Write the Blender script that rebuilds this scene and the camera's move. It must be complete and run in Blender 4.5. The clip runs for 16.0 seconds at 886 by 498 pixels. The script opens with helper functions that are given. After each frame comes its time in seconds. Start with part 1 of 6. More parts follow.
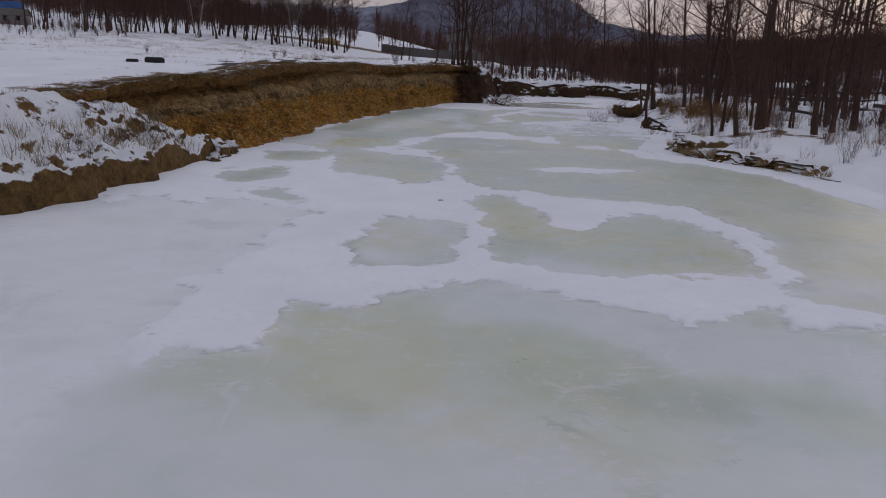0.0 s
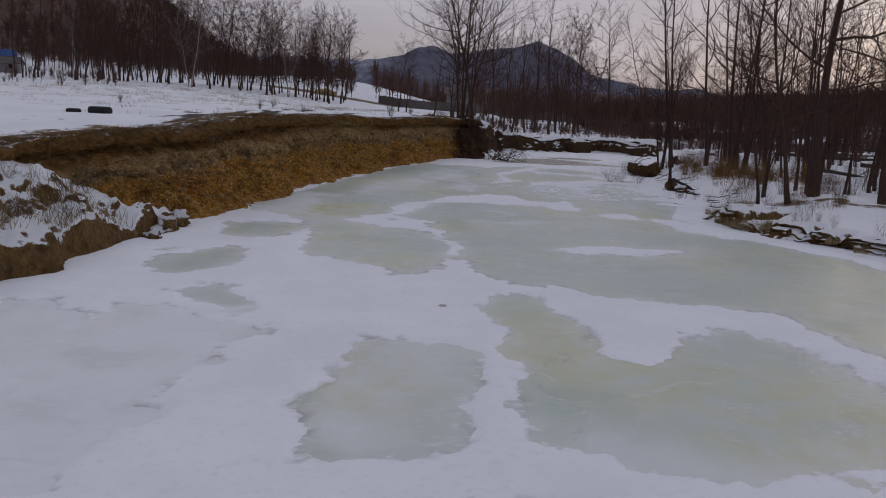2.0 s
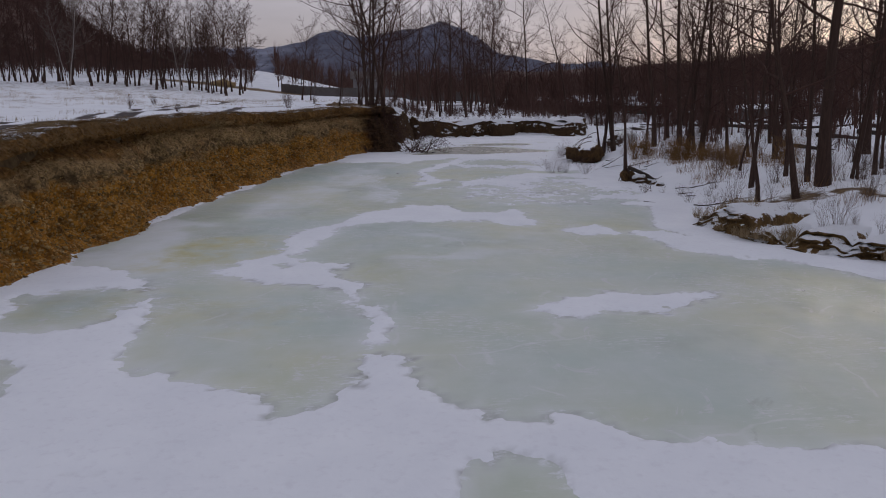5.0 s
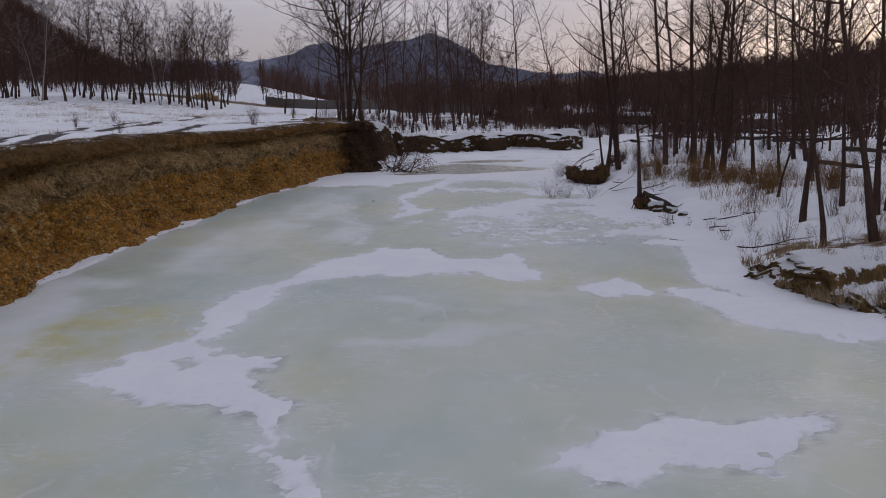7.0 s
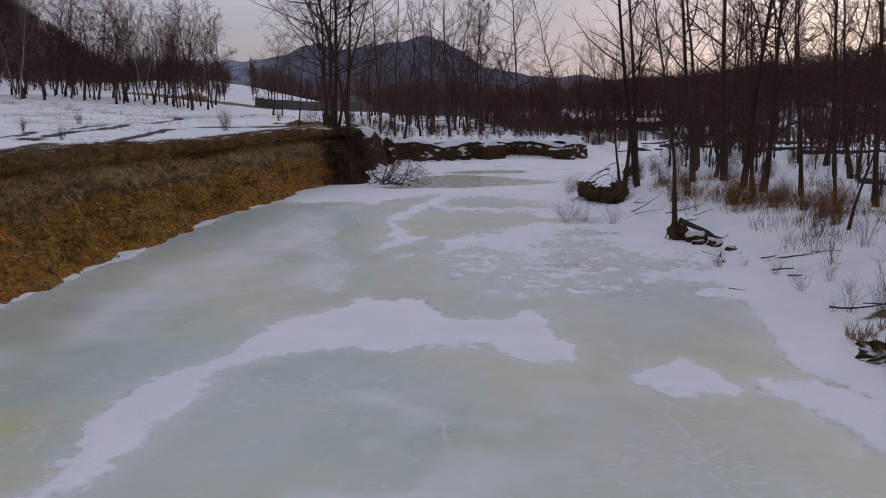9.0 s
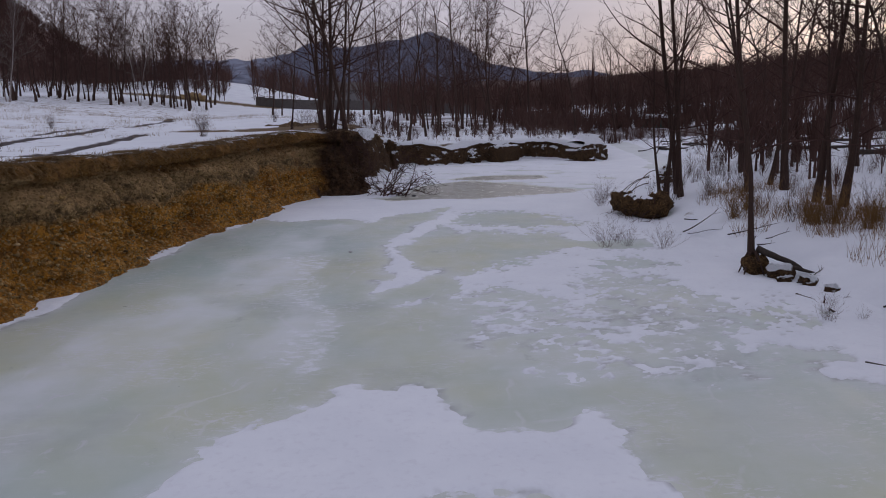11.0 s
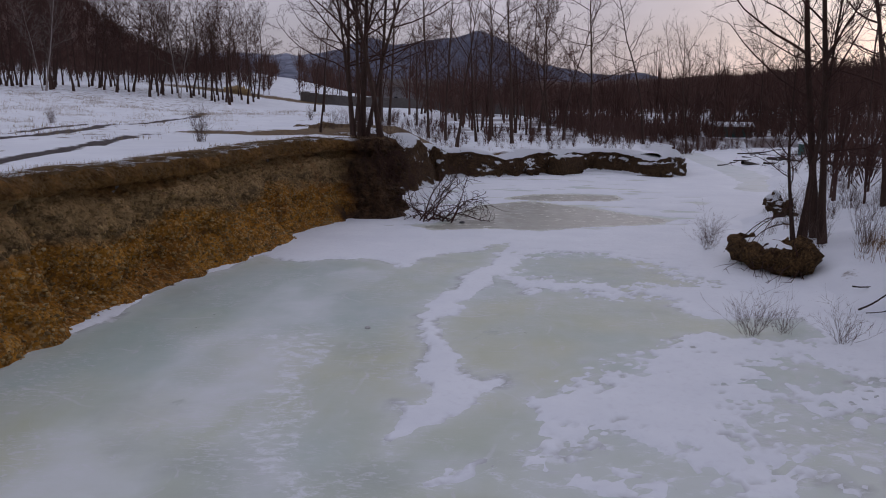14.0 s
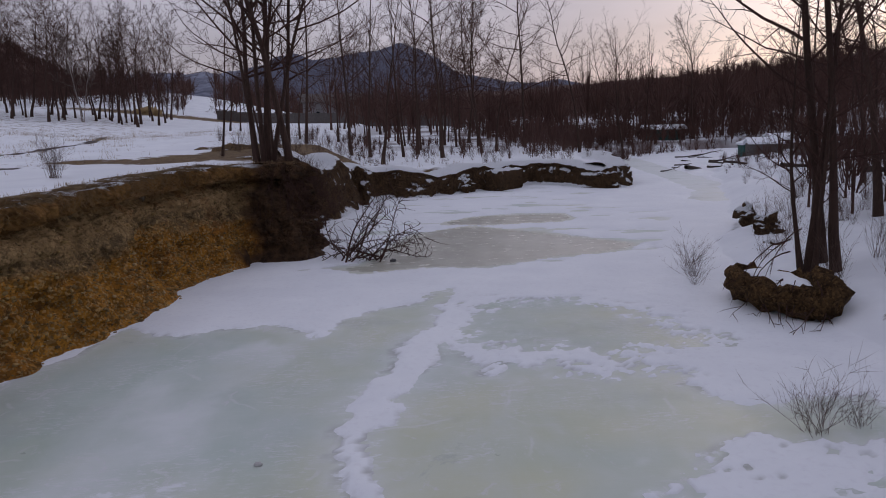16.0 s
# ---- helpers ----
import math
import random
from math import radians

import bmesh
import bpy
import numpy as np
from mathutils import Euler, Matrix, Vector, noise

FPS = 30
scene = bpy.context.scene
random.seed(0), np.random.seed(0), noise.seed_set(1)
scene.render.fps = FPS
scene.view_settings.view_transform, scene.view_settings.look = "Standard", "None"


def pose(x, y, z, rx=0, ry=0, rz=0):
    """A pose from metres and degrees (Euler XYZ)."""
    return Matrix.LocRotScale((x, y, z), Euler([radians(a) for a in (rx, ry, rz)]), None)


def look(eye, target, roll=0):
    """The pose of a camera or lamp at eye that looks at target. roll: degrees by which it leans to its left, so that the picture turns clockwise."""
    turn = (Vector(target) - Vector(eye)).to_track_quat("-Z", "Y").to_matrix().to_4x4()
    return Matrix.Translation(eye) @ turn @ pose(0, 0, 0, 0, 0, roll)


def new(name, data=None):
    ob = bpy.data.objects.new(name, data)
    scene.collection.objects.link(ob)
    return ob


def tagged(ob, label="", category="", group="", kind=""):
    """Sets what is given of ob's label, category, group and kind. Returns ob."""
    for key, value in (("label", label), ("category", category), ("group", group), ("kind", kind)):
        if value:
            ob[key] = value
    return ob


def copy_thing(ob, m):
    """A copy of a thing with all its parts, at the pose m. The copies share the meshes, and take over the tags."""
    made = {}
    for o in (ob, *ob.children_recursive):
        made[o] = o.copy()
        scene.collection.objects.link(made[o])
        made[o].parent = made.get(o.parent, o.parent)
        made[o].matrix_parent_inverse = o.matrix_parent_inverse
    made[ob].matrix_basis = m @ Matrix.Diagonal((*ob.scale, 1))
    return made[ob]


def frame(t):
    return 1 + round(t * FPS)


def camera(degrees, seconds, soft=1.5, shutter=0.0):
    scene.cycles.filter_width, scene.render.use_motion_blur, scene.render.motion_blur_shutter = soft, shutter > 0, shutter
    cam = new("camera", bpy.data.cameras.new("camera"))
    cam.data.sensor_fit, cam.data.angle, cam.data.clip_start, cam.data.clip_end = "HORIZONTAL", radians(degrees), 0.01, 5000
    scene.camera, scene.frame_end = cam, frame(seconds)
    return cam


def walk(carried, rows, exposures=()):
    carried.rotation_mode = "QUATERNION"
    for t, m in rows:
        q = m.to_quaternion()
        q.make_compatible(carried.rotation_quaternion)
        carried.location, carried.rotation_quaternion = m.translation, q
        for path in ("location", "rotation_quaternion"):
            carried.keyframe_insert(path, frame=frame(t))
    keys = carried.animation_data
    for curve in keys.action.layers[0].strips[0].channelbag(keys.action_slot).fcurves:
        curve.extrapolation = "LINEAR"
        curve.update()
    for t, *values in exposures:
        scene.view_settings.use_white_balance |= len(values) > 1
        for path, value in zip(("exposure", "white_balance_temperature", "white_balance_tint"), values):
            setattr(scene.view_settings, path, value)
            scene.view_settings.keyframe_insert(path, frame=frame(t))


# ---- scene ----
cam = camera(59.2, 16.0, soft=1.0)
PATH = [
    (0, (2.272, 1.204, 3.364), (2.135, 3.143, 2.892), 2.4),
    (0.5, (2.151, 2.597, 3.385), (2.019, 4.549, 2.967), 2.3),
    (1, (2.037, 3.986, 3.404), (1.897, 5.953, 3.07), 2.9),
    (1.5, (1.877, 5.3, 3.405), (1.726, 7.268, 3.081), 3.1),
    (2, (1.711, 6.519, 3.4), (1.577, 8.484, 3.053), 2.9),
    (2.5, (1.545, 7.686, 3.42), (1.419, 9.652, 3.076), 2.6),
    (3, (1.399, 8.85, 3.432), (1.265, 10.815, 3.085), 2.9),
    (3.5, (1.251, 10.023, 3.468), (1.21, 11.989, 3.105), 2.5),
    (4, (1.121, 11.248, 3.514), (1.119, 13.21, 3.125), 1.6),
    (4.2, (1.118, 11.759, 3.524), (1.141, 13.722, 3.139), 1.4),
    (6.3, (1.649, 17.328, 3.703), (1.754, 19.288, 3.319), -1.0),
    (6.5, (1.69, 17.832, 3.709), (1.793, 19.795, 3.341), -1.0),
    (7, (1.765, 19.059, 3.745), (1.862, 21.024, 3.387), -0.7),
    (7.5, (1.808, 20.31, 3.804), (1.902, 22.278, 3.462), -0.1),
    (8, (1.848, 21.529, 3.863), (1.955, 23.499, 3.533), -0.1),
    (8.5, (1.889, 22.702, 3.89), (2.001, 24.668, 3.546), -0.2),
    (8.7, (1.898, 23.181, 3.896), (2.015, 25.147, 3.548), -0.1),
    (10.8, (2.02, 28.436, 4.025), (2.117, 30.399, 3.658), -0.1),
    (11, (2.018, 28.941, 4.034), (2.119, 30.906, 3.674), -0.7),
    (11.5, (1.997, 30.187, 4.063), (2.044, 32.154, 3.701), -0.5),
    (12, (2.004, 31.37, 4.097), (1.936, 33.335, 3.731), 1.9),
    (12.5, (1.998, 32.577, 4.144), (1.922, 34.542, 3.784), 1.2),
    (13, (2.007, 33.819, 4.193), (1.937, 35.782, 3.817), 0.9),
    (13.5, (2.015, 35.04, 4.226), (1.932, 37.006, 3.866), 1.2),
    (14, (2.004, 36.33, 4.222), (1.995, 38.297, 3.859), 0.8),
    (14.5, (1.95, 37.679, 4.222), (2.117, 39.634, 3.837), -2.2),
    (15, (1.939, 38.955, 4.24), (2.121, 40.905, 3.836), -2.2),
    (15.5, (2.017, 40.181, 4.268), (2.179, 42.14, 3.897), -1.2),
    (16, (2.124, 41.34, 4.262), (2.289, 43.305, 3.927), -1.4),
]
EXPOSURES = [(0.0, -0.07, 6510, 9.8), (2.0, -0.16, 6520, 9.6), (4.2, -0.16, 6500, 9.9), (6.5, -0.03, 6480, 10.3), (8.5, -0.01, 6400, 11.4), (11.0, -0.02, 6270, 12.9), (13.0, -0.05, 6260, 13.2), (16.0, -0.08, 6250, 13.4)]
walk(cam, [(t, look(eye, target, roll)) for t, eye, target, roll in PATH], EXPOSURES)

# ---- sky and sun: overcast winter evening, glow low over the wooded hills ahead on the sunset side ----
SUN_AZ, SUN_EL = radians(33), radians(7)      # clockwise from +y, above the horizon
sun_dir = Vector((math.sin(SUN_AZ) * math.cos(SUN_EL), math.cos(SUN_AZ) * math.cos(SUN_EL), math.sin(SUN_EL)))


def build_world():
    world = bpy.data.worlds.new("evening_sky")
    scene.world = world
    world.use_nodes = True
    nt = world.node_tree
    nt.nodes.clear()
    n, l = nt.nodes.new, nt.links.new
    out = n("ShaderNodeOutputWorld")
    sky = n("ShaderNodeTexSky")
    sky.sky_type = "NISHITA"
    sky.sun_disc = False
    sky.sun_elevation, sky.sun_rotation = SUN_EL, SUN_AZ
    bg_sky = n("ShaderNodeBackground")
    bg_sky.inputs[1].default_value = 0.01
    l(sky.outputs[0], bg_sky.inputs[0])
    tc = n("ShaderNodeTexCoord")
    sep = n("ShaderNodeSeparateXYZ")
    l(tc.outputs["Generated"], sep.inputs[0])
    # cloud deck, from a dull band at the horizon to a brighter top
    ramp = n("ShaderNodeValToRGB")
    cr = ramp.color_ramp
    cr.elements[0].position, cr.elements[0].color = 0.0, (0.363, 0.322, 0.362, 1)
    cr.elements[1].position, cr.elements[1].color = 1.0, (0.463, 0.452, 0.535, 1)
    e = cr.elements.new(0.06)
    e.color = (0.403, 0.366, 0.415, 1)
    e = cr.elements.new(0.16)
    e.color = (0.423, 0.401, 0.468, 1)
    e = cr.elements.new(0.45)
    e.color = (0.443, 0.426, 0.505, 1)
    l(sep.outputs[2], ramp.inputs[0])
    # streaks in the cloud
    mp = n("ShaderNodeMapping")
    mp.inputs["Scale"].default_value = (2.0, 2.0, 9.0)
    l(tc.outputs["Generated"], mp.inputs[0])
    ns = n("ShaderNodeTexNoise")
    ns.inputs["Scale"].default_value = 1.6
    ns.inputs["Detail"].default_value = 6
    l(mp.outputs[0], ns.inputs["Vector"])
    mr = n("ShaderNodeMapRange")
    mr.inputs[1].default_value, mr.inputs[2].default_value = 0.3, 0.7
    mr.inputs[3].default_value, mr.inputs[4].default_value = 0.80, 1.16
    l(ns.outputs[0], mr.inputs[0])
    mul = n("ShaderNodeMixRGB")
    mul.blend_type = "MULTIPLY"
    mul.inputs[0].default_value = 1.0
    l(ramp.outputs[0], mul.inputs[1])
    l(mr.outputs[0], mul.inputs[2])
    # glow round the hidden sun
    dot = n("ShaderNodeVectorMath")
    dot.operation = "DOT_PRODUCT"
    l(tc.outputs["Generated"], dot.inputs[0])
    dot.inputs[1].default_value = sun_dir
    g = n("ShaderNodeValToRGB")
    gr = g.color_ramp
    gr.elements[0].position, gr.elements[0].color = 0.80, (0, 0, 0, 1)
    gr.elements[1].position, gr.elements[1].color = 1.0, (0.41, 0.36, 0.33, 1)
    e = gr.elements.new(0.93)
    e.color = (0.022, 0.018, 0.027, 1)
    e = gr.elements.new(0.98)
    e.color = (0.115, 0.093, 0.098, 1)
    l(dot.outputs["Value"], g.inputs[0])
    add = n("ShaderNodeMixRGB")
    add.blend_type = "ADD"
    add.inputs[0].default_value = 1.0
    l(mul.outputs[0], add.inputs[1])
    l(g.outputs[0], add.inputs[2])
    bg_cloud = n("ShaderNodeBackground")
    bg_cloud.inputs[1].default_value = 1.0
    l(add.outputs[0], bg_cloud.inputs[0])
    both = n("ShaderNodeAddShader")
    l(bg_sky.outputs[0], both.inputs[0])
    l(bg_cloud.outputs[0], both.inputs[1])
    l(both.outputs[0], out.inputs[0])


build_world()
sun = new("sun", bpy.data.lights.new("sun", "SUN"))
sun.data.energy, sun.data.angle, sun.data.color = 0.4, radians(20), (1.0, 0.86, 0.72)
sun.matrix_world = look(sun_dir * 100, (0, 0, 0))


# ---- materials ----
class Mat:
    """A small wrapper to write node materials in few lines."""

    def __init__(self, name, rough=0.8, spec=0.3):
        self.m = bpy.data.materials.new(name)
        self.m.use_nodes = True
        self.nt = self.m.node_tree
        self.b = self.nt.nodes["Principled BSDF"]
        self.b.inputs["Roughness"].default_value = rough
        self.b.inputs["Specular IOR Level"].default_value = spec
        self._co = None

    def node(self, kind, **kw):
        nd = self.nt.nodes.new(kind)
        for k, v in kw.items():
            nd.inputs[k].default_value = v
        return nd

    def link(self, a, b):
        self.nt.links.new(a, b)

    def co(self, scale=(1, 1, 1)):
        geo = self.node("ShaderNodeNewGeometry")
        mp = self.node("ShaderNodeMapping", Scale=scale)
        self.link(geo.outputs["Position"], mp.inputs[0])
        return mp.outputs[0]

    def local(self, scale=(1, 1, 1)):
        tc = self.node("ShaderNodeTexCoord")
        mp = self.node("ShaderNodeMapping", Scale=scale)
        self.link(tc.outputs["Object"], mp.inputs[0])
        return mp.outputs[0]

    def noise(self, co, scale, detail=5, rough=0.6, distort=0.0):
        nd = self.node("ShaderNodeTexNoise", Scale=scale, Detail=detail, Roughness=rough, Distortion=distort)
        self.link(co, nd.inputs["Vector"])
        return nd.outputs[0]

    def node_color_noise(self, co, scale):
        nd = self.node("ShaderNodeTexNoise", Scale=scale, Detail=4)
        self.link(co, nd.inputs["Vector"])
        return nd.outputs["Color"]

    def remap(self, val, a, b, c=0.0, d=1.0, smooth=False):
        nd = self.node("ShaderNodeMapRange")
        if smooth:
            nd.interpolation_type = "SMOOTHSTEP"
        for i, v in enumerate((a, b, c, d)):
            nd.inputs[i + 1].default_value = v
        self.link(val, nd.inputs[0])
        return nd.outputs[0]

    def mix(self, fac, a, b, blend="MIX"):
        nd = self.node("ShaderNodeMixRGB")
        nd.blend_type = blend
        for i, v in enumerate((fac, a, b)):
            if isinstance(v, (int, float)):
                nd.inputs[i].default_value = v if i == 0 else (v, v, v, 1)
            elif isinstance(v, tuple):
                nd.inputs[i].default_value = (*v, 1)
            else:
                self.link(v, nd.inputs[i])
        return nd.outputs[0]

    def math(self, op, a, b):
        nd = self.node("ShaderNodeMath")
        nd.operation = op
        for i, v in enumerate((a, b)):
            if isinstance(v, (int, float)):
                nd.inputs[i].default_value = v
            else:
                self.link(v, nd.inputs[i])
        return nd.outputs[0]

    def attr(self, name):
        nd = self.node("ShaderNodeAttribute")
        nd.attribute_name = name
        return nd.outputs["Fac"]

    def normal_z(self):
        geo = self.node("ShaderNodeNewGeometry")
        sp = self.node("ShaderNodeSeparateXYZ")
        self.link(geo.outputs["Normal"], sp.inputs[0])
        return sp.outputs[2]

    def rand(self):
        return self.node("ShaderNodeObjectInfo").outputs["Random"]

    def island(self):
        return self.node("ShaderNodeNewGeometry").outputs["Random Per Island"]

    def bump(self, val, strength=0.3, dist=0.02):
        nd = self.node("ShaderNodeBump", Strength=strength, Distance=dist)
        self.link(val, nd.inputs["Height"])
        self.link(nd.outputs[0], self.b.inputs["Normal"])

    def color(self, c):
        if isinstance(c, tuple):
            self.b.inputs["Base Color"].default_value = (*c, 1)
        else:
            self.link(c, self.b.inputs["Base Color"])

    def rough(self, v):
        self.link(v, self.b.inputs["Roughness"])


SNOW = (0.885, 0.93, 0.965)


def snow_mat():
    m = Mat("wind_packed_snow", 0.75, 0.2)
    co = m.co()
    big = m.remap(m.noise(co, 0.5, 4), 0.35, 0.65)
    fine = m.remap(m.noise(co, 9, 5), 0.3, 0.7)
    c = m.mix(big, (0.82, 0.865, 0.91), SNOW)
    c = m.mix(m.remap(fine, 0.6, 1.0, 0.0, 0.25), c, (0.66, 0.67, 0.73))
    # greyer in patches along the drift's edge
    overlay = m.math("MULTIPLY", m.attr("edge"), m.remap(m.noise(co, 1.4, 4), 0.46, 0.60))
    c = m.mix(m.math("MULTIPLY", overlay, 0.7), c, (0.36, 0.38, 0.36))
    m.color(c)
    m.bump(m.math("ADD", m.noise(co, 3, 6), m.math("MULTIPLY", fine, 0.2)), 0.35, 0.05)
    return m.m


def ice_mat():
    m = Mat("river_ice", 0.3, 0.45)
    co = m.co()
    tint = m.remap(m.noise(co, 0.16, 3), 0.38, 0.62)
    c = m.mix(tint, (0.455, 0.565, 0.50), (0.57, 0.615, 0.445))
    # milky veils of frozen slush
    veil = m.remap(m.noise(m.co((1.0, 0.55, 1.0)), 0.7, 7, 0.65, 0.6), 0.42, 0.75)
    c = m.mix(m.math("MULTIPLY", veil, 0.65), c, (0.605, 0.665, 0.645))
    frost = m.attr("frost")
    fr = m.math("MULTIPLY", frost, m.remap(m.noise(co, 1.3, 6, 0.6, 0.3), 0.2, 0.75, 0.55, 1.0))
    c = m.mix(fr, c, (0.765, 0.815, 0.835))
    milk = m.math("MULTIPLY", m.attr("milk"), m.remap(m.noise(co, 0.9, 7, 0.65, 0.4), 0.25, 0.7, 0.35, 1.0))
    c = m.mix(milk, c, (0.835, 0.88, 0.915))
    rim = m.math("MULTIPLY", m.attr("rim"), m.remap(m.noise(co, 1.7, 5), 0.35, 0.6, 0.15, 1.0))
    c = m.mix(m.math("MULTIPLY", rim, 0.75), c, (0.31, 0.33, 0.32))
    yel = m.attr("stain")
    c = m.mix(m.math("MULTIPLY", yel, m.remap(m.noise(co, 1.6, 5), 0.35, 0.65)), c, (0.56, 0.55, 0.27))
    # fine wind-blown streaks across the flow
    st = m.remap(m.noise(m.co((0.8, 5.0, 1.0)), 1.2, 6, 0.7, 0.4), 0.58, 0.72)
    c = m.mix(m.math("MULTIPLY", st, 0.35), c, (0.68, 0.70, 0.73))
    dark = m.remap(m.noise(co, 0.35, 6, 0.6), 0.55, 0.75)
    c = m.mix(m.math("MULTIPLY", dark, 0.55), c, (0.365, 0.415, 0.38))
    crack = m.remap(m.noise(m.co((1.0, 0.6, 1.0)), 2.2, 8, 0.72, 1.2), 0.60, 0.66)
    c = m.mix(m.math("MULTIPLY", crack, 0.5), c, (0.70, 0.71, 0.75))
    vein = m.remap(m.noise(m.co((0.7, 0.5, 1.0)), 0.9, 9, 0.7, 0.8), 0.36, 0.31)
    c = m.mix(m.math("MULTIPLY", vein, 0.5), c, (0.385, 0.445, 0.40))
    dust = m.math("ADD", m.attr("dust"), m.remap(m.noise(m.co((1.0, 1.6, 1.0)), 3.2, 8, 0.72, 0.5), 0.25, 0.75, -0.55, 0.45))
    c = m.mix(m.remap(dust, 0.40, 0.62, 0.0, 0.85), c, (0.81, 0.855, 0.89))
    patch = m.remap(m.noise(co, 0.45, 5, 0.6, 0.5), 0.50, 0.60)
    fleck = m.remap(m.noise(m.co((1.0, 2.4, 1.0)), 5.5, 5, 0.7, 0.8), 0.53, 0.58)
    c = m.mix(m.math("MULTIPLY", m.math("MULTIPLY", patch, fleck), 0.55), c, (0.74, 0.765, 0.80))
    scar = m.node("ShaderNodeTexVoronoi", Scale=0.42)
    scar.feature = "DISTANCE_TO_EDGE"
    warp = m.mix(0.35, co, m.node_color_noise(co, 1.1))
    m.link(warp, scar.inputs["Vector"])
    line = m.math("MULTIPLY", m.remap(scar.outputs["Distance"], 0.010, 0.003), m.remap(m.noise(co, 0.8, 3), 0.50, 0.58))
    c = m.mix(m.math("MULTIPLY", line, 0.35), c, (0.76, 0.78, 0.81))
    pool = m.attr("pool")
    overlay = m.mix(m.remap(m.noise(m.co((1.0, 0.6, 1.0)), 0.9, 5), 0.4, 0.65), (0.48, 0.475, 0.395), (0.58, 0.575, 0.495))
    c = m.mix(m.math("MULTIPLY", pool, 0.85), c, overlay)
    m.color(c)
    gloss = m.math("ADD", m.remap(m.noise(co, 2.5, 5), 0.3, 0.7, 0.26, 0.5), m.math("MULTIPLY", frost, 0.25))
    m.rough(m.math("SUBTRACT", gloss, m.math("MULTIPLY", pool, 0.18)))
    m.bump(m.noise(m.co((1, 2.2, 1)), 3.5, 6, 0.65), 0.18, 0.02)
    return m.m


def ground_mat():
    """Snow with dead grass and bare earth showing where the cover is thin, on the field, banks and hills."""
    m = Mat("snowy_ground", 0.85, 0.2)
    co = m.co()
    thin = m.noise(co, 0.9, 8, 0.68)
    bare = m.attr("bare")
    fac = m.remap(m.math("ADD", thin, m.math("MULTIPLY", bare, 0.55)), 0.66, 0.76)
    soil = m.mix(m.remap(m.noise(co, 4, 6), 0.35, 0.65), (0.10, 0.065, 0.035), (0.20, 0.14, 0.07))
    c = m.mix(fac, m.mix(m.remap(m.noise(co, 0.4, 4), 0.35, 0.65), (0.80, 0.845, 0.89), SNOW), soil)
    # wet ruts, broken by snow
    rut = m.remap(m.math("ADD", m.attr("mud"), m.remap(m.noise(co, 1.4, 6, 0.7), 0.25, 0.75, -0.28, 0.28)), 0.34, 0.60)
    c = m.mix(rut, c, m.mix(m.remap(m.noise(co, 6, 5), 0.35, 0.65), (0.050, 0.042, 0.040), (0.095, 0.080, 0.074)))
    wood = m.attr("woods")
    litter = m.mix(m.remap(m.noise(co, 0.12, 7, 0.7), 0.35, 0.7), (0.078, 0.046, 0.037), (0.138, 0.085, 0.071))
    snow_in = m.remap(m.noise(m.co((1, 1, 1)), 0.05, 8, 0.75), 0.60, 0.68)
    litter = m.mix(m.math("MULTIPLY", snow_in, 0.5), litter, (0.40, 0.41, 0.45))
    c = m.mix(wood, c, litter)
    # steep faces are bare earth
    steep = m.remap(m.normal_z(), 0.80, 0.62)
    c = m.mix(m.math("MULTIPLY", steep, m.math("SUBTRACT", 1.0, wood)), c, soil)
    m.color(c)
    m.bump(m.noise(co, 2.5, 8, 0.7), 0.5, 0.08)
    return m.m


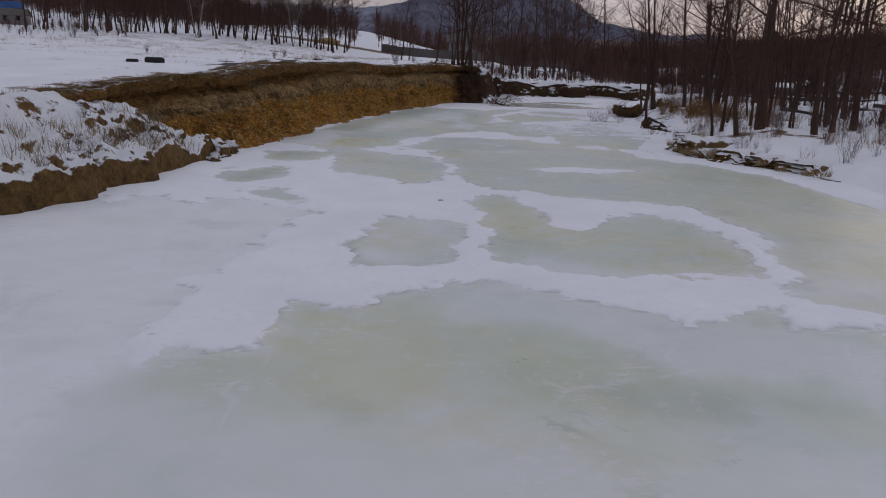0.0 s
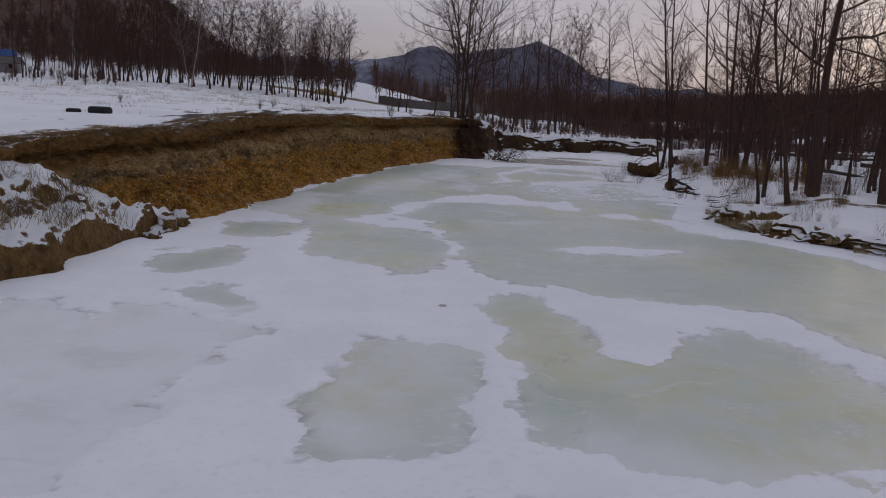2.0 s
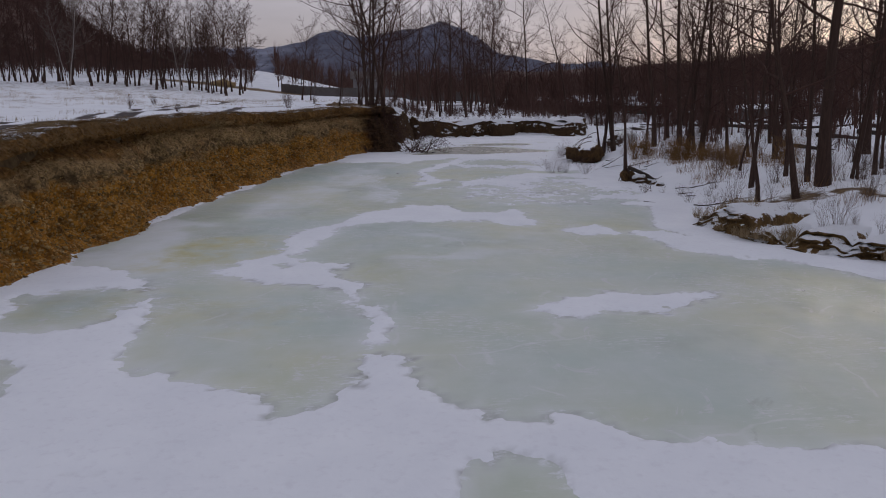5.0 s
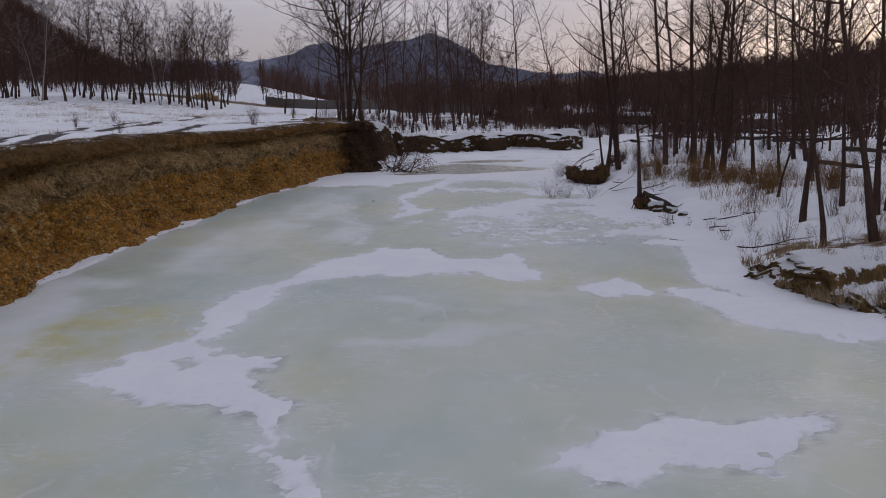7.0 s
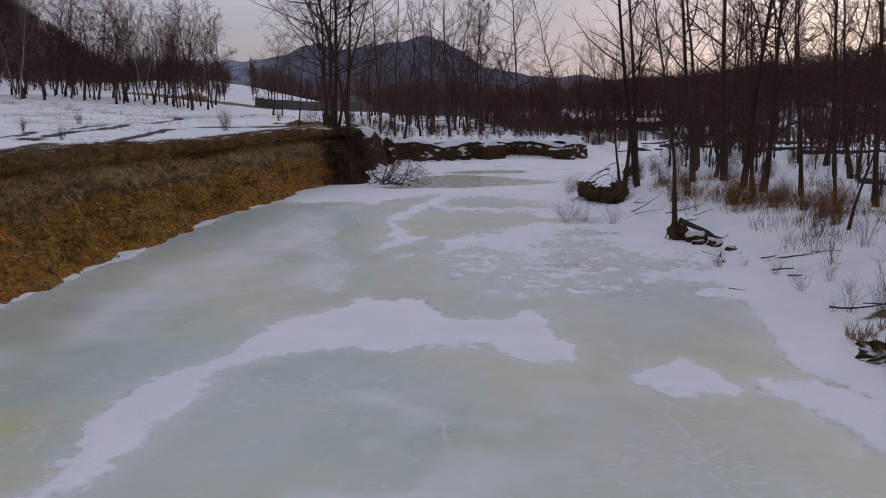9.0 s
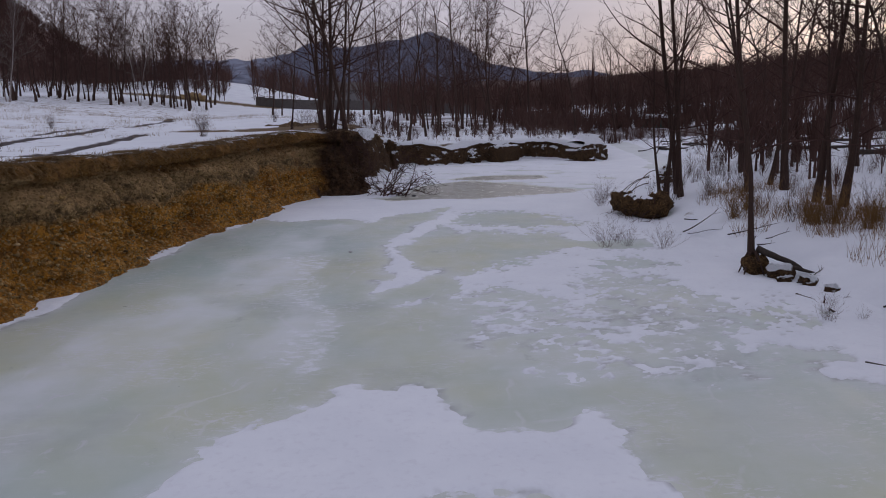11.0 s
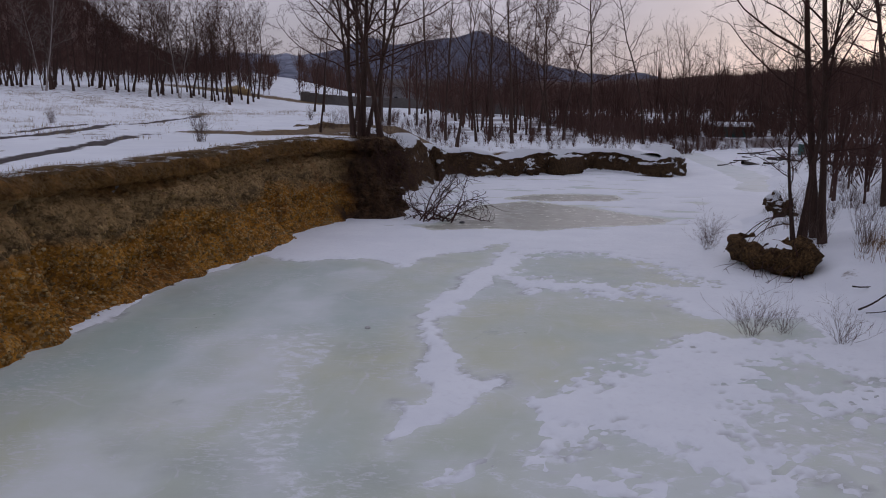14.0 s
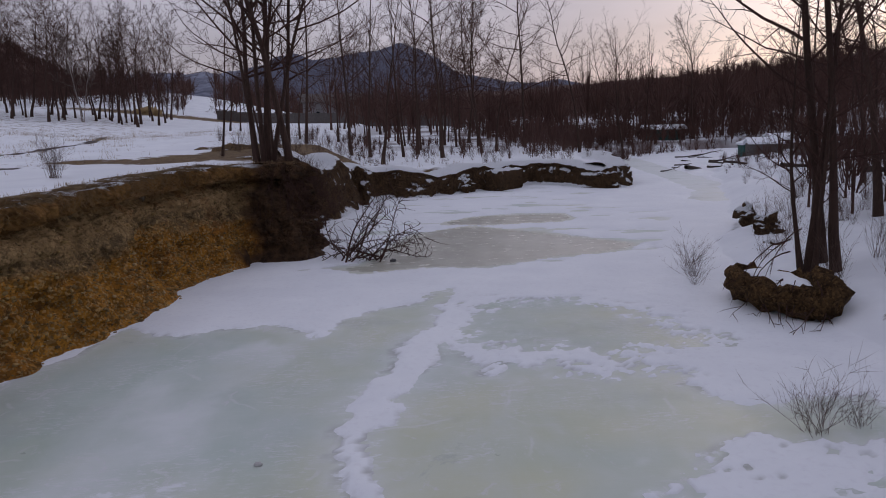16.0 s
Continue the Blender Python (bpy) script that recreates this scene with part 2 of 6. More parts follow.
def cliff_mat():
    """Layers from the foot up: golden gravel, dull silt, dark topsoil, sod; stones of two sizes in the gravel."""
    m = Mat("gravel_bank", 0.95, 0.12)
    co = m.co()
    up = m.attr("up")
    z = m.math("ADD", up, m.remap(m.noise(m.co((0.30, 0.30, 0.8)), 1.0, 6, 0.65), 0.2, 0.8, -0.15, 0.15))
    ochre = m.mix(m.remap(m.noise(co, 1.6, 6, 0.65), 0.35, 0.68), (0.62, 0.295, 0.046), (0.34, 0.145, 0.024))
    silt = m.mix(m.remap(m.noise(co, 1.3, 7, 0.7), 0.32, 0.68), (0.56, 0.38, 0.185), (0.33, 0.215, 0.098))
    c = m.mix(m.remap(z, 0.45, 0.53), ochre, silt)
    rust = m.remap(m.noise(co, 0.45, 4), 0.56, 0.66)
    c = m.mix(m.math("MULTIPLY", rust, 0.5), c, (0.33, 0.125, 0.030))
    # stones
    big = m.node("ShaderNodeTexVoronoi", Scale=8.0)
    m.link(m.mix(0.22, m.co((1.0, 1.0, 1.5)), m.node_color_noise(co, 5.0)), big.inputs["Vector"])
    sb = m.node("ShaderNodeSeparateXYZ")
    m.link(big.outputs["Color"], sb.inputs[0])
    fine = m.node("ShaderNodeTexVoronoi", Scale=21.0)
    m.link(co, fine.inputs["Vector"])
    sf = m.node("ShaderNodeSeparateXYZ")
    m.link(fine.outputs["Color"], sf.inputs[0])
    stony = m.math("MULTIPLY", m.remap(z, 0.72, 0.46), m.math("SUBTRACT", 1.0, m.attr("humus")))
    heart = m.remap(big.outputs["Distance"], 0.075, 0.02)
    c = m.mix(m.math("MULTIPLY", m.math("MULTIPLY", m.remap(sb.outputs[0], 0.50, 0.62), heart), m.math("MULTIPLY", stony, 0.45)), c, (0.58, 0.38, 0.15))
    c = m.mix(m.math("MULTIPLY", m.remap(sf.outputs[0], 0.66, 0.80), m.math("MULTIPLY", stony, 0.6)), c, (0.62, 0.43, 0.19))
    c = m.mix(m.math("MULTIPLY", m.remap(sf.outputs[1], 0.64, 0.80), 0.45), c, (0.085, 0.052, 0.024))
    c = m.mix(m.math("MULTIPLY", m.remap(sb.outputs[1], 0.62, 0.74), m.math("MULTIPLY", stony, 0.40)), c, (0.075, 0.045, 0.020))
    # hollows and seams of dark earth
    c = m.mix(m.remap(m.noise(m.co((0.6, 0.6, 1.2)), 2.4, 7, 0.75), 0.57, 0.69, 0.0, 0.75), c, (0.070, 0.046, 0.025))
    seam = m.math("MULTIPLY", m.remap(z, 0.46, 0.54), m.remap(z, 0.66, 0.57))
    c = m.mix(m.math("MULTIPLY", seam, m.remap(m.noise(co, 3.5, 6, 0.75), 0.44, 0.56, 0, 0.75)), c, (0.060, 0.042, 0.024))
    # topsoil: under the sod all along; towards the older part its extra depth is painted shade
    top = m.mix(m.remap(m.noise(co, 3.5, 7, 0.7), 0.35, 0.65), (0.128, 0.069, 0.026), (0.35, 0.19, 0.062))
    shade_deep = m.math("ADD", z, m.math("MULTIPLY", m.attr("soil"), 0.13))
    c = m.mix(m.remap(shade_deep, 0.80, 0.86), c, top)
    # trodden straw and snow on the flat top
    flat = m.math("MULTIPLY", m.remap(m.normal_z(), 0.75, 0.9), m.remap(up, 0.93, 0.97))
    turf = m.mix(m.remap(m.noise(co, 3, 7, 0.7), 0.35, 0.65), (0.10, 0.066, 0.034), (0.25, 0.175, 0.085))
    turf = m.mix(m.remap(m.noise(co, 1.3, 8, 0.75), 0.52, 0.58), turf, SNOW)
    c = m.mix(flat, c, turf)
    c = m.mix(m.attr("humus"), c, m.mix(m.remap(m.noise(co, 4, 7), 0.3, 0.7), (0.040, 0.026, 0.017), (0.135, 0.078, 0.042)))
    m.color(c)
    h = m.math("ADD", m.noise(co, 5, 8, 0.72), m.math("MULTIPLY", big.outputs["Distance"], -0.9))
    m.bump(h, 1.0, 0.20)
    return m.m


def earth_mat(name="frozen_earth", dark=(0.046, 0.029, 0.017), light=(0.120, 0.072, 0.036), snowy=True):
    m = Mat(name, 0.95, 0.15)
    co = m.co()
    c = m.mix(m.remap(m.noise(co, 3.5, 8, 0.75), 0.36, 0.64), dark, light)
    vor = m.node("ShaderNodeTexVoronoi", Scale=22.0)
    m.link(co, vor.inputs["Vector"])
    sp = m.node("ShaderNodeSeparateXYZ")
    m.link(vor.outputs["Color"], sp.inputs[0])
    c = m.mix(m.remap(sp.outputs[0], 0.55, 0.85, 0, 0.6), c, tuple(v * 0.6 for v in dark))
    c = m.mix(m.remap(sp.outputs[1], 0.72, 0.92, 0, 0.6), c, tuple(v * 1.5 for v in light))
    if snowy:
        nz = m.math("ADD", m.normal_z(), m.remap(m.noise(co, 2.5, 5), 0.2, 0.8, -0.3, 0.3))
        c = m.mix(m.remap(nz, 0.50, 0.64), c, SNOW)
        c = m.mix(m.remap(m.noise(co, 1.2, 5, 0.6), 0.64, 0.69, 0, 0.9), c, SNOW)
    m.color(c)
    m.bump(m.math("ADD", m.noise(co, 5, 8, 0.75), m.math("MULTIPLY", vor.outputs["Distance"], -0.4)), 1.0, 0.16)
    return m.m


def slab_mat(name="snowy_broken_earth", size=1.5, less=-0.42, more=0.38):
    """Snow on a torn bank, open to brown earth and dead grass in patches of that size."""
    m = Mat(name, 0.9, 0.15)
    co = m.co()
    c = m.mix(m.remap(m.noise(co, 3.5, 8, 0.75), 0.36, 0.64), (0.070, 0.042, 0.018), (0.215, 0.132, 0.050))
    c = m.mix(m.remap(m.noise(co, 9, 5, 0.7), 0.55, 0.65, 0, 0.7), c, (0.05, 0.032, 0.016))
    c = m.mix(m.remap(m.noise(co, 2.0, 5, 0.7), 0.58, 0.68, 0, 0.45), c, (0.36, 0.26, 0.13))
    lie = m.math("ADD", m.normal_z(), m.remap(m.noise(co, size, 8, 0.72), 0.25, 0.75, less, more))
    c = m.mix(m.remap(lie, 0.56, 0.66), c, SNOW)
    m.color(c)
    m.bump(m.noise(co, 5, 8, 0.75), 0.9, 0.12)
    return m.m


def bark_mat(name, a, b, streak=(1, 1, 0.15), scale=14):
    m = Mat(name, 0.9, 0.15)
    co = m.local(streak)
    f = m.remap(m.noise(co, scale, 6, 0.7), 0.3, 0.7)
    c = m.mix(f, a, b)
    c = m.mix(m.remap(m.rand(), 0, 1, 0, 0.35), c, tuple(v * 0.55 for v in a))
    m.color(c)
    m.bump(m.noise(co, scale, 6), 0.6, 0.03)
    return m.m


def plain_mat(name, a, b, scale=6, rough=0.85, per="island"):
    m = Mat(name, rough, 0.2)
    co = m.co()
    c = m.mix(m.remap(m.noise(co, scale, 5), 0.3, 0.7), a, b)
    r = m.island() if per == "island" else m.rand()
    c = m.mix(m.remap(r, 0, 1, 0, 0.6), c, tuple(v * 0.6 for v in a))
    m.color(c)
    return m.m


def pebble_mat():
    m = Mat("river_pebble", 0.85, 0.25)
    r = m.island()
    c = m.mix(m.remap(r, 0.0, 0.6), (0.12, 0.078, 0.034), (0.42, 0.275, 0.10))
    c = m.mix(m.remap(r, 0.80, 1.0), c, (0.52, 0.39, 0.20))
    m.color(m.mix(m.remap(m.noise(m.co(), 30, 4), 0.4, 0.7, 0, 0.5), c, (0.12, 0.08, 0.04)))
    return m.m


MAT = {
    "snow": snow_mat(), "ice": ice_mat(), "ground": ground_mat(), "cliff": cliff_mat(), "earth": earth_mat(),
    "grassy_soil": earth_mat("grassy_brown_earth", (0.070, 0.044, 0.021), (0.25, 0.158, 0.068), True),
    "soil": earth_mat("dark_topsoil", (0.045, 0.027, 0.014), (0.17, 0.10, 0.042), False),
    "bare_soil": earth_mat("bare_brown_earth", (0.075, 0.048, 0.025), (0.19, 0.125, 0.06), False),
    "ochre_soil": earth_mat("ochre_earth", (0.10, 0.06, 0.025), (0.27, 0.17, 0.07), True),
    "slab": slab_mat(),
    "torn_bank": slab_mat("snowy_torn_bank", 0.62, -1.15, 1.35),
    "bark": bark_mat("grey_brown_bark", (0.092, 0.058, 0.045), (0.041, 0.026, 0.021)),
    "twig": bark_mat("dark_twigs", (0.094, 0.051, 0.040), (0.052, 0.029, 0.024), (1, 1, 1), 4),
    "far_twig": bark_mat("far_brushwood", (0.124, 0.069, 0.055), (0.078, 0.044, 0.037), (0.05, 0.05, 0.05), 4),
    "birch": bark_mat("birch_bark", (0.42, 0.38, 0.35), (0.20, 0.175, 0.16), (0.4, 0.4, 1.0), 5),
    "birch_twig": bark_mat("birch_twigs", (0.20, 0.165, 0.145), (0.11, 0.085, 0.075), (1, 1, 1), 4),
    "stone": pebble_mat(),
    "pale_stone": plain_mat("pale_ice_crusted_stone", (0.62, 0.62, 0.62), (0.45, 0.45, 0.44), 9),
    "grey_stone": plain_mat("grey_river_stone", (0.16, 0.16, 0.165), (0.09, 0.09, 0.095), 9),
    "straw": plain_mat("dry_grass", (0.38, 0.29, 0.17), (0.25, 0.18, 0.10), 3),
    "sod_straw": plain_mat("brown_sod_grass", (0.30, 0.185, 0.075), (0.15, 0.088, 0.036), 3),
    "rust_grass": plain_mat("rusty_dry_grass", (0.29, 0.165, 0.062), (0.17, 0.095, 0.038), 3),
    "stem": plain_mat("shrub_stems", (0.15, 0.10, 0.08), (0.09, 0.062, 0.05), 3),
    "wood": plain_mat("weathered_boards", (0.16, 0.145, 0.135), (0.09, 0.08, 0.075), 3, per="object"),
    "log": bark_mat("fallen_log_bark", (0.085, 0.07, 0.058), (0.04, 0.032, 0.028)),
    "rubber": plain_mat("old_black_rubber", (0.02, 0.02, 0.022), (0.035, 0.035, 0.035), 8),
    "blue_roof": plain_mat("blue_sheet_roof", (0.05, 0.12, 0.32), (0.07, 0.16, 0.36), 1, per="object"),
    "green_wall": plain_mat("green_painted_boards", (0.05, 0.13, 0.11), (0.035, 0.09, 0.08), 2, per="object"),
    "grey_wall": plain_mat("grey_render", (0.24, 0.23, 0.23), (0.18, 0.17, 0.17), 2, per="object"),
    "glass": plain_mat("dark_window_glass", (0.02, 0.022, 0.025), (0.03, 0.03, 0.035), 1, 0.1, per="object"),
    "yellow": plain_mat("yellow_straw_heap", (0.36, 0.26, 0.13), (0.27, 0.19, 0.09), 2),
    "metal": plain_mat("pole_metal", (0.12, 0.12, 0.125), (0.09, 0.09, 0.09), 2, per="object"),
}


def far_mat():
    """Distant forested mountain, a plain backdrop; evening haze is painted into its blue-grey colour."""
    m = Mat("haze_blue_mountain", 1.0, 0.0)
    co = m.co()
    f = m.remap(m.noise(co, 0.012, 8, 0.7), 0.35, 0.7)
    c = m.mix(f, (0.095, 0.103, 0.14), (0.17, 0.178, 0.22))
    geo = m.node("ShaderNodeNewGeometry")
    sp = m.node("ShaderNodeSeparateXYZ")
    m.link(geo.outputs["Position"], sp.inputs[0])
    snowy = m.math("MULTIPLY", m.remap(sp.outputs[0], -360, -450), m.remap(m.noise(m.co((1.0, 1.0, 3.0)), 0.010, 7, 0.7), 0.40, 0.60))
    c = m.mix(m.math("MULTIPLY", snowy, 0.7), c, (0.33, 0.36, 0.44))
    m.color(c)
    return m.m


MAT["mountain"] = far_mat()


# ---- building helpers ----
def mesh_of(name, verts, faces, mat, smooth=False, attrs=None):
    """A mesh from arrays: verts (n, 3), faces (m, 3 or 4)."""
    me = bpy.data.meshes.new(name)
    v = np.asarray(verts, np.float32)
    if isinstance(faces, np.ndarray):
        k = faces.shape[1]
        me.vertices.add(len(v))
        me.vertices.foreach_set("co", v.ravel())
        me.loops.add(faces.size)
        me.loops.foreach_set("vertex_index", faces.astype(np.int32).ravel())
        me.polygons.add(len(faces))
        me.polygons.foreach_set("loop_start", np.arange(0, faces.size, k, dtype=np.int32))
    else:
        me.from_pydata([tuple(p) for p in v], [], faces)
    if smooth:
        me.polygons.foreach_set("use_smooth", np.ones(len(me.polygons), bool))
    for key, vals in (attrs or {}).items():
        a = me.attributes.new(key, "FLOAT", "POINT")
        a.data.foreach_set("value", np.asarray(vals, np.float32))
    me.update(calc_edges=True)
    me.validate()
    if mat:
        me.materials.append(mat)
    return me


def part(name, me, parent, label=""):
    """Links a mesh as one part under a thing, or under a part."""
    ob = new(name, me)
    ob.parent = parent
    return tagged(ob, label)


def thing(name, label, category, group="", kind="", at=None):
    ob = new(name)
    ob.empty_display_size = 0.2
    if at is not None:
        ob.matrix_basis = at
    return tagged(ob, label, category, group, kind)


def bm_mesh(name, bm, mat, smooth=False):
    me = bpy.data.meshes.new(name)
    bm.to_mesh(me)
    bm.free()
    me.materials.append(mat)
    if smooth:
        me.polygons.foreach_set("use_smooth", np.ones(len(me.polygons), bool))
    return me


def grid_faces(nu, nv):
    i = np.arange((nu - 1) * (nv - 1))
    a = (i // (nv - 1)) * nv + i % (nv - 1)
    return np.stack([a, a + nv, a + nv + 1, a + 1], 1)


def hash2(ix, iy, seed):
    h = (ix.astype(np.int64) * 374761393 + iy.astype(np.int64) * 668265263 + seed * 1442695041) & 0x7FFFFFFF
    h = ((h ^ (h >> 13)) * 1274126177) & 0x7FFFFFFF
    return ((h ^ (h >> 16)) & 0xFFFF) / 65535.0


def vnoise(x, y, seed=0):
    """Smooth value noise in -1 to 1, on arrays."""
    ix, iy = np.floor(x), np.floor(y)
    fx, fy = x - ix, y - iy
    fx, fy = fx * fx * (3 - 2 * fx), fy * fy * (3 - 2 * fy)
    a, b = hash2(ix, iy, seed), hash2(ix + 1, iy, seed)
    c, d = hash2(ix, iy + 1, seed), hash2(ix + 1, iy + 1, seed)
    return 2 * ((a * (1 - fx) + b * fx) * (1 - fy) + (c * (1 - fx) + d * fx) * fy) - 1


def fbm(x, y, seed=0, octaves=5, gain=0.5):
    out, amp, s = 0.0, 1.0, 1.0
    for k in range(octaves):
        out = out + amp * vnoise(x * s + 17.3 * k, y * s - 9.1 * k, seed + k)
        amp, s = amp * gain, s * 2.03
    return out


def sstep(a, b, x):
    t = np.clip((x - a) / (b - a), 0, 1)
    return t * t * (3 - 2 * t)


def seg_dist(px, py, x0, y0, x1, y1):
    dx, dy = x1 - x0, y1 - y0
    t = np.clip(((px - x0) * dx + (py - y0) * dy) / (dx * dx + dy * dy + 1e-9), 0, 1)
    return np.hypot(px - x0 - t * dx, py - y0 - t * dy), t


def stroke(px, py, pts, w):
    """How far inside a rounded stroke of half-width w along pts a place lies, in metres (negative outside)."""
    best = np.full(np.shape(px), 1e9)
    for (x0, y0), (x1, y1) in zip(pts, pts[1:]):
        best = np.minimum(best, seg_dist(px, py, x0, y0, x1, y1)[0])
    return w - best


# ---- plan of the river: its two banks, each (x, y) ----
CUT_BANK = [(-11.4, -40), (-9.7, 5), (-9.25, 15), (-9.15, 19.5), (-9.1, 23), (-8.6, 25.6), (-7.5, 27.6), (-6.8, 29.4), (-6.65, 35), (-6.45, 40),
            (-5.75, 46), (-5.35, 49.5), (-4.65, 53.7), (-3.6, 58), (-3.05, 61.5), (-2.4, 63.9), (-1.8, 65.1), (-0.95, 65.1), (-0.3, 65.2), (0.05, 66.0)]
END_BANK = [(0.05, 68.0), (-0.1, 70.4), (0.1, 72.5), (0.6, 75.7), (1.4, 82.2), (4.5, 83), (8.1, 85.6), (10.5, 88.0), (12.0, 88.9), (13.3, 87.5), (15.1, 84.7),
            (17.4, 88.0), (18.4, 94), (20, 103), (23.5, 113), (30, 121), (41, 126), (81, 134), (140, 142)]
RIGHT_BANK = [(150, 127), (94, 121), (63, 116), (45, 112), (35, 107), (28.5, 101), (24.6, 93), (21.6, 84.5), (18.8, 77.2), (15.2, 70), (12.4, 65), (11.2, 61), (10.6, 57.5), (10.5, 53),
              (10.8, 48.5), (10.8, 43), (10.3, 39), (9.3, 35.3), (10.0, 32), (12.4, 28.3), (14, 20), (16, 5), (18, -40)]
RIVER = CUT_BANK + END_BANK + RIGHT_BANK
N_CUT, N_END = len(CUT_BANK), len(END_BANK)


def river_info(px, py):
    """Distance to the river's edge (positive on land), and whether the nearest edge is the cut bank (0), the end bank (1) or the right bank (2)."""
    best = np.full(px.shape, 1e9)
    side = np.zeros(px.shape)
    inside = np.zeros(px.shape, bool)
    n = len(RIVER)
    for i in range(n):
        (x0, y0), (x1, y1) = RIVER[i], RIVER[(i + 1) % n]
        d, _ = seg_dist(px, py, x0, y0, x1, y1)
        kind = 0 if i < N_CUT - 1 else 1 if i < N_CUT + N_END - 1 else 2
        near = d < best
        best = np.where(near, d, best)
        side = np.where(near, kind, side)
        if y0 != y1:
            cross = ((y0 > py) != (y1 > py)) & (px < (x1 - x0) * (py - y0) / (y1 - y0) + x0)
            inside ^= cross
    return np.where(inside, -best, best), side


def base_height(px, py):
    """Land away from the river: the field on the cut-bank side, the flood plain, and the hills."""
    terrace = 1.65 + 1.2 * sstep(14, 36, py) + 0.3 * sstep(120, 230, py) + 0.4 * sstep(14, 45, -px) * sstep(20, 60, py) + 3.3 * sstep(22, 70, -px) * sstep(80, 190, py)
    plain = 0.9 + 0.8 * sstep(20, 90, px) + 0.55 * sstep(70, 80, py) * sstep(24, 15, px) + 1.2 * sstep(120, 260, py)
    s = sstep(2.2, -2.5, px - 0.0 * py)
    behind = sstep(66, 76, py)
    edge = np.where(py < 66, sstep(4.0, 1.5, px), s * behind + (1 - behind) * sstep(4.0, 1.5, px))
    h = plain + (terrace - plain) * edge
    # wooded hillside beyond the field
    a = np.hypot(px + 40, py - 40)
    left = sstep(-0.15, -0.68, (px + 10) / np.maximum(py + 60, 1)) * sstep(150, 620, a)
    h = h + 160 * left * (1 + 0.12 * fbm(px / 120, py / 120, 5, 4))
    # knoll behind the far grove
    h = h + 7 * np.exp(-((px + 62) / 45) ** 2 - ((py - 300) / 60) ** 2)
    # wooded hills on the sunset side
    right = sstep(0.10, 0.75, px / np.maximum(py + 40, 1)) * sstep(160, 620, np.hypot(px, py))
    h = h + 40 * right * (1 + 0.15 * fbm(px / 150, py / 150, 8, 4))
    h = h + 23 * sstep(430, 900, py) * sstep(-0.03, 0.12, px / np.maximum(py, 1)) * (1 + 0.3 * fbm(px / 200, py / 200, 12, 4))
    return h + 0.10 * fbm(px / 6, py / 6, 3, 3) + 0.05 * fbm(px / 1.3, py / 1.3, 4, 3)


def ground_height(px, py):
    px, py = np.asarray(px, float), np.asarray(py, float)
    d, side = river_info(px, py)
    b = base_height(px, py)
    wob = 0.35 * fbm(px / 2.2, py / 2.2, 21, 3)
    cut = sstep(0.75, 1.25, d)
    end = sstep(-0.05, 0.55, d + 0.6 * wob) * (0.75 + 0.25 * sstep(0.3, 3.0, d))
    right = sstep(-0.1, 1.5, d + wob) * (0.45 + 0.55 * sstep(0.8, 4.5, d + wob))
    end = np.where(py < 96, cut, end)
    f = np.where(side < 0.5, cut, np.where(side < 1.5, end, right))
    low = np.where(side > 1.5, 0.07, 0.35)
    return -low + (b + low) * np.where(d > -0.3, f, 0.0)


def ground_z(x, y):
    return float(ground_height(np.array([x]), np.array([y]))[0])


def spread(lo, hi, fine_lo, fine_hi, step, grow):
    mid = list(np.arange(fine_lo, fine_hi + step / 2, step))
    s, up = step, []
    v = fine_hi
    while v < hi:
        s *= grow
        v += s
        up.append(v)
    s, down = step, []
    v = fine_lo
    while v > lo:
        s *= grow
        v -= s
        down.append(v)
    return np.array(down[::-1] + mid + up)


WHEEL_TRACKS = [([(-8.9, 26), (-8.3, 37), (-8.1, 42), (-8.3, 47), (-8.6, 53), (-9.3, 61), (-10.6, 70)], 0.30),
                ([(-9.3, 33), (-9.2, 40), (-10.5, 47.6), (-13.5, 61.5), (-16.8, 84), (-20, 105), (-26, 127)], 0.40),
                ([(-10.6, 36), (-10.7, 41), (-12.2, 49), (-15.3, 62), (-18.4, 84)], 0.22)]


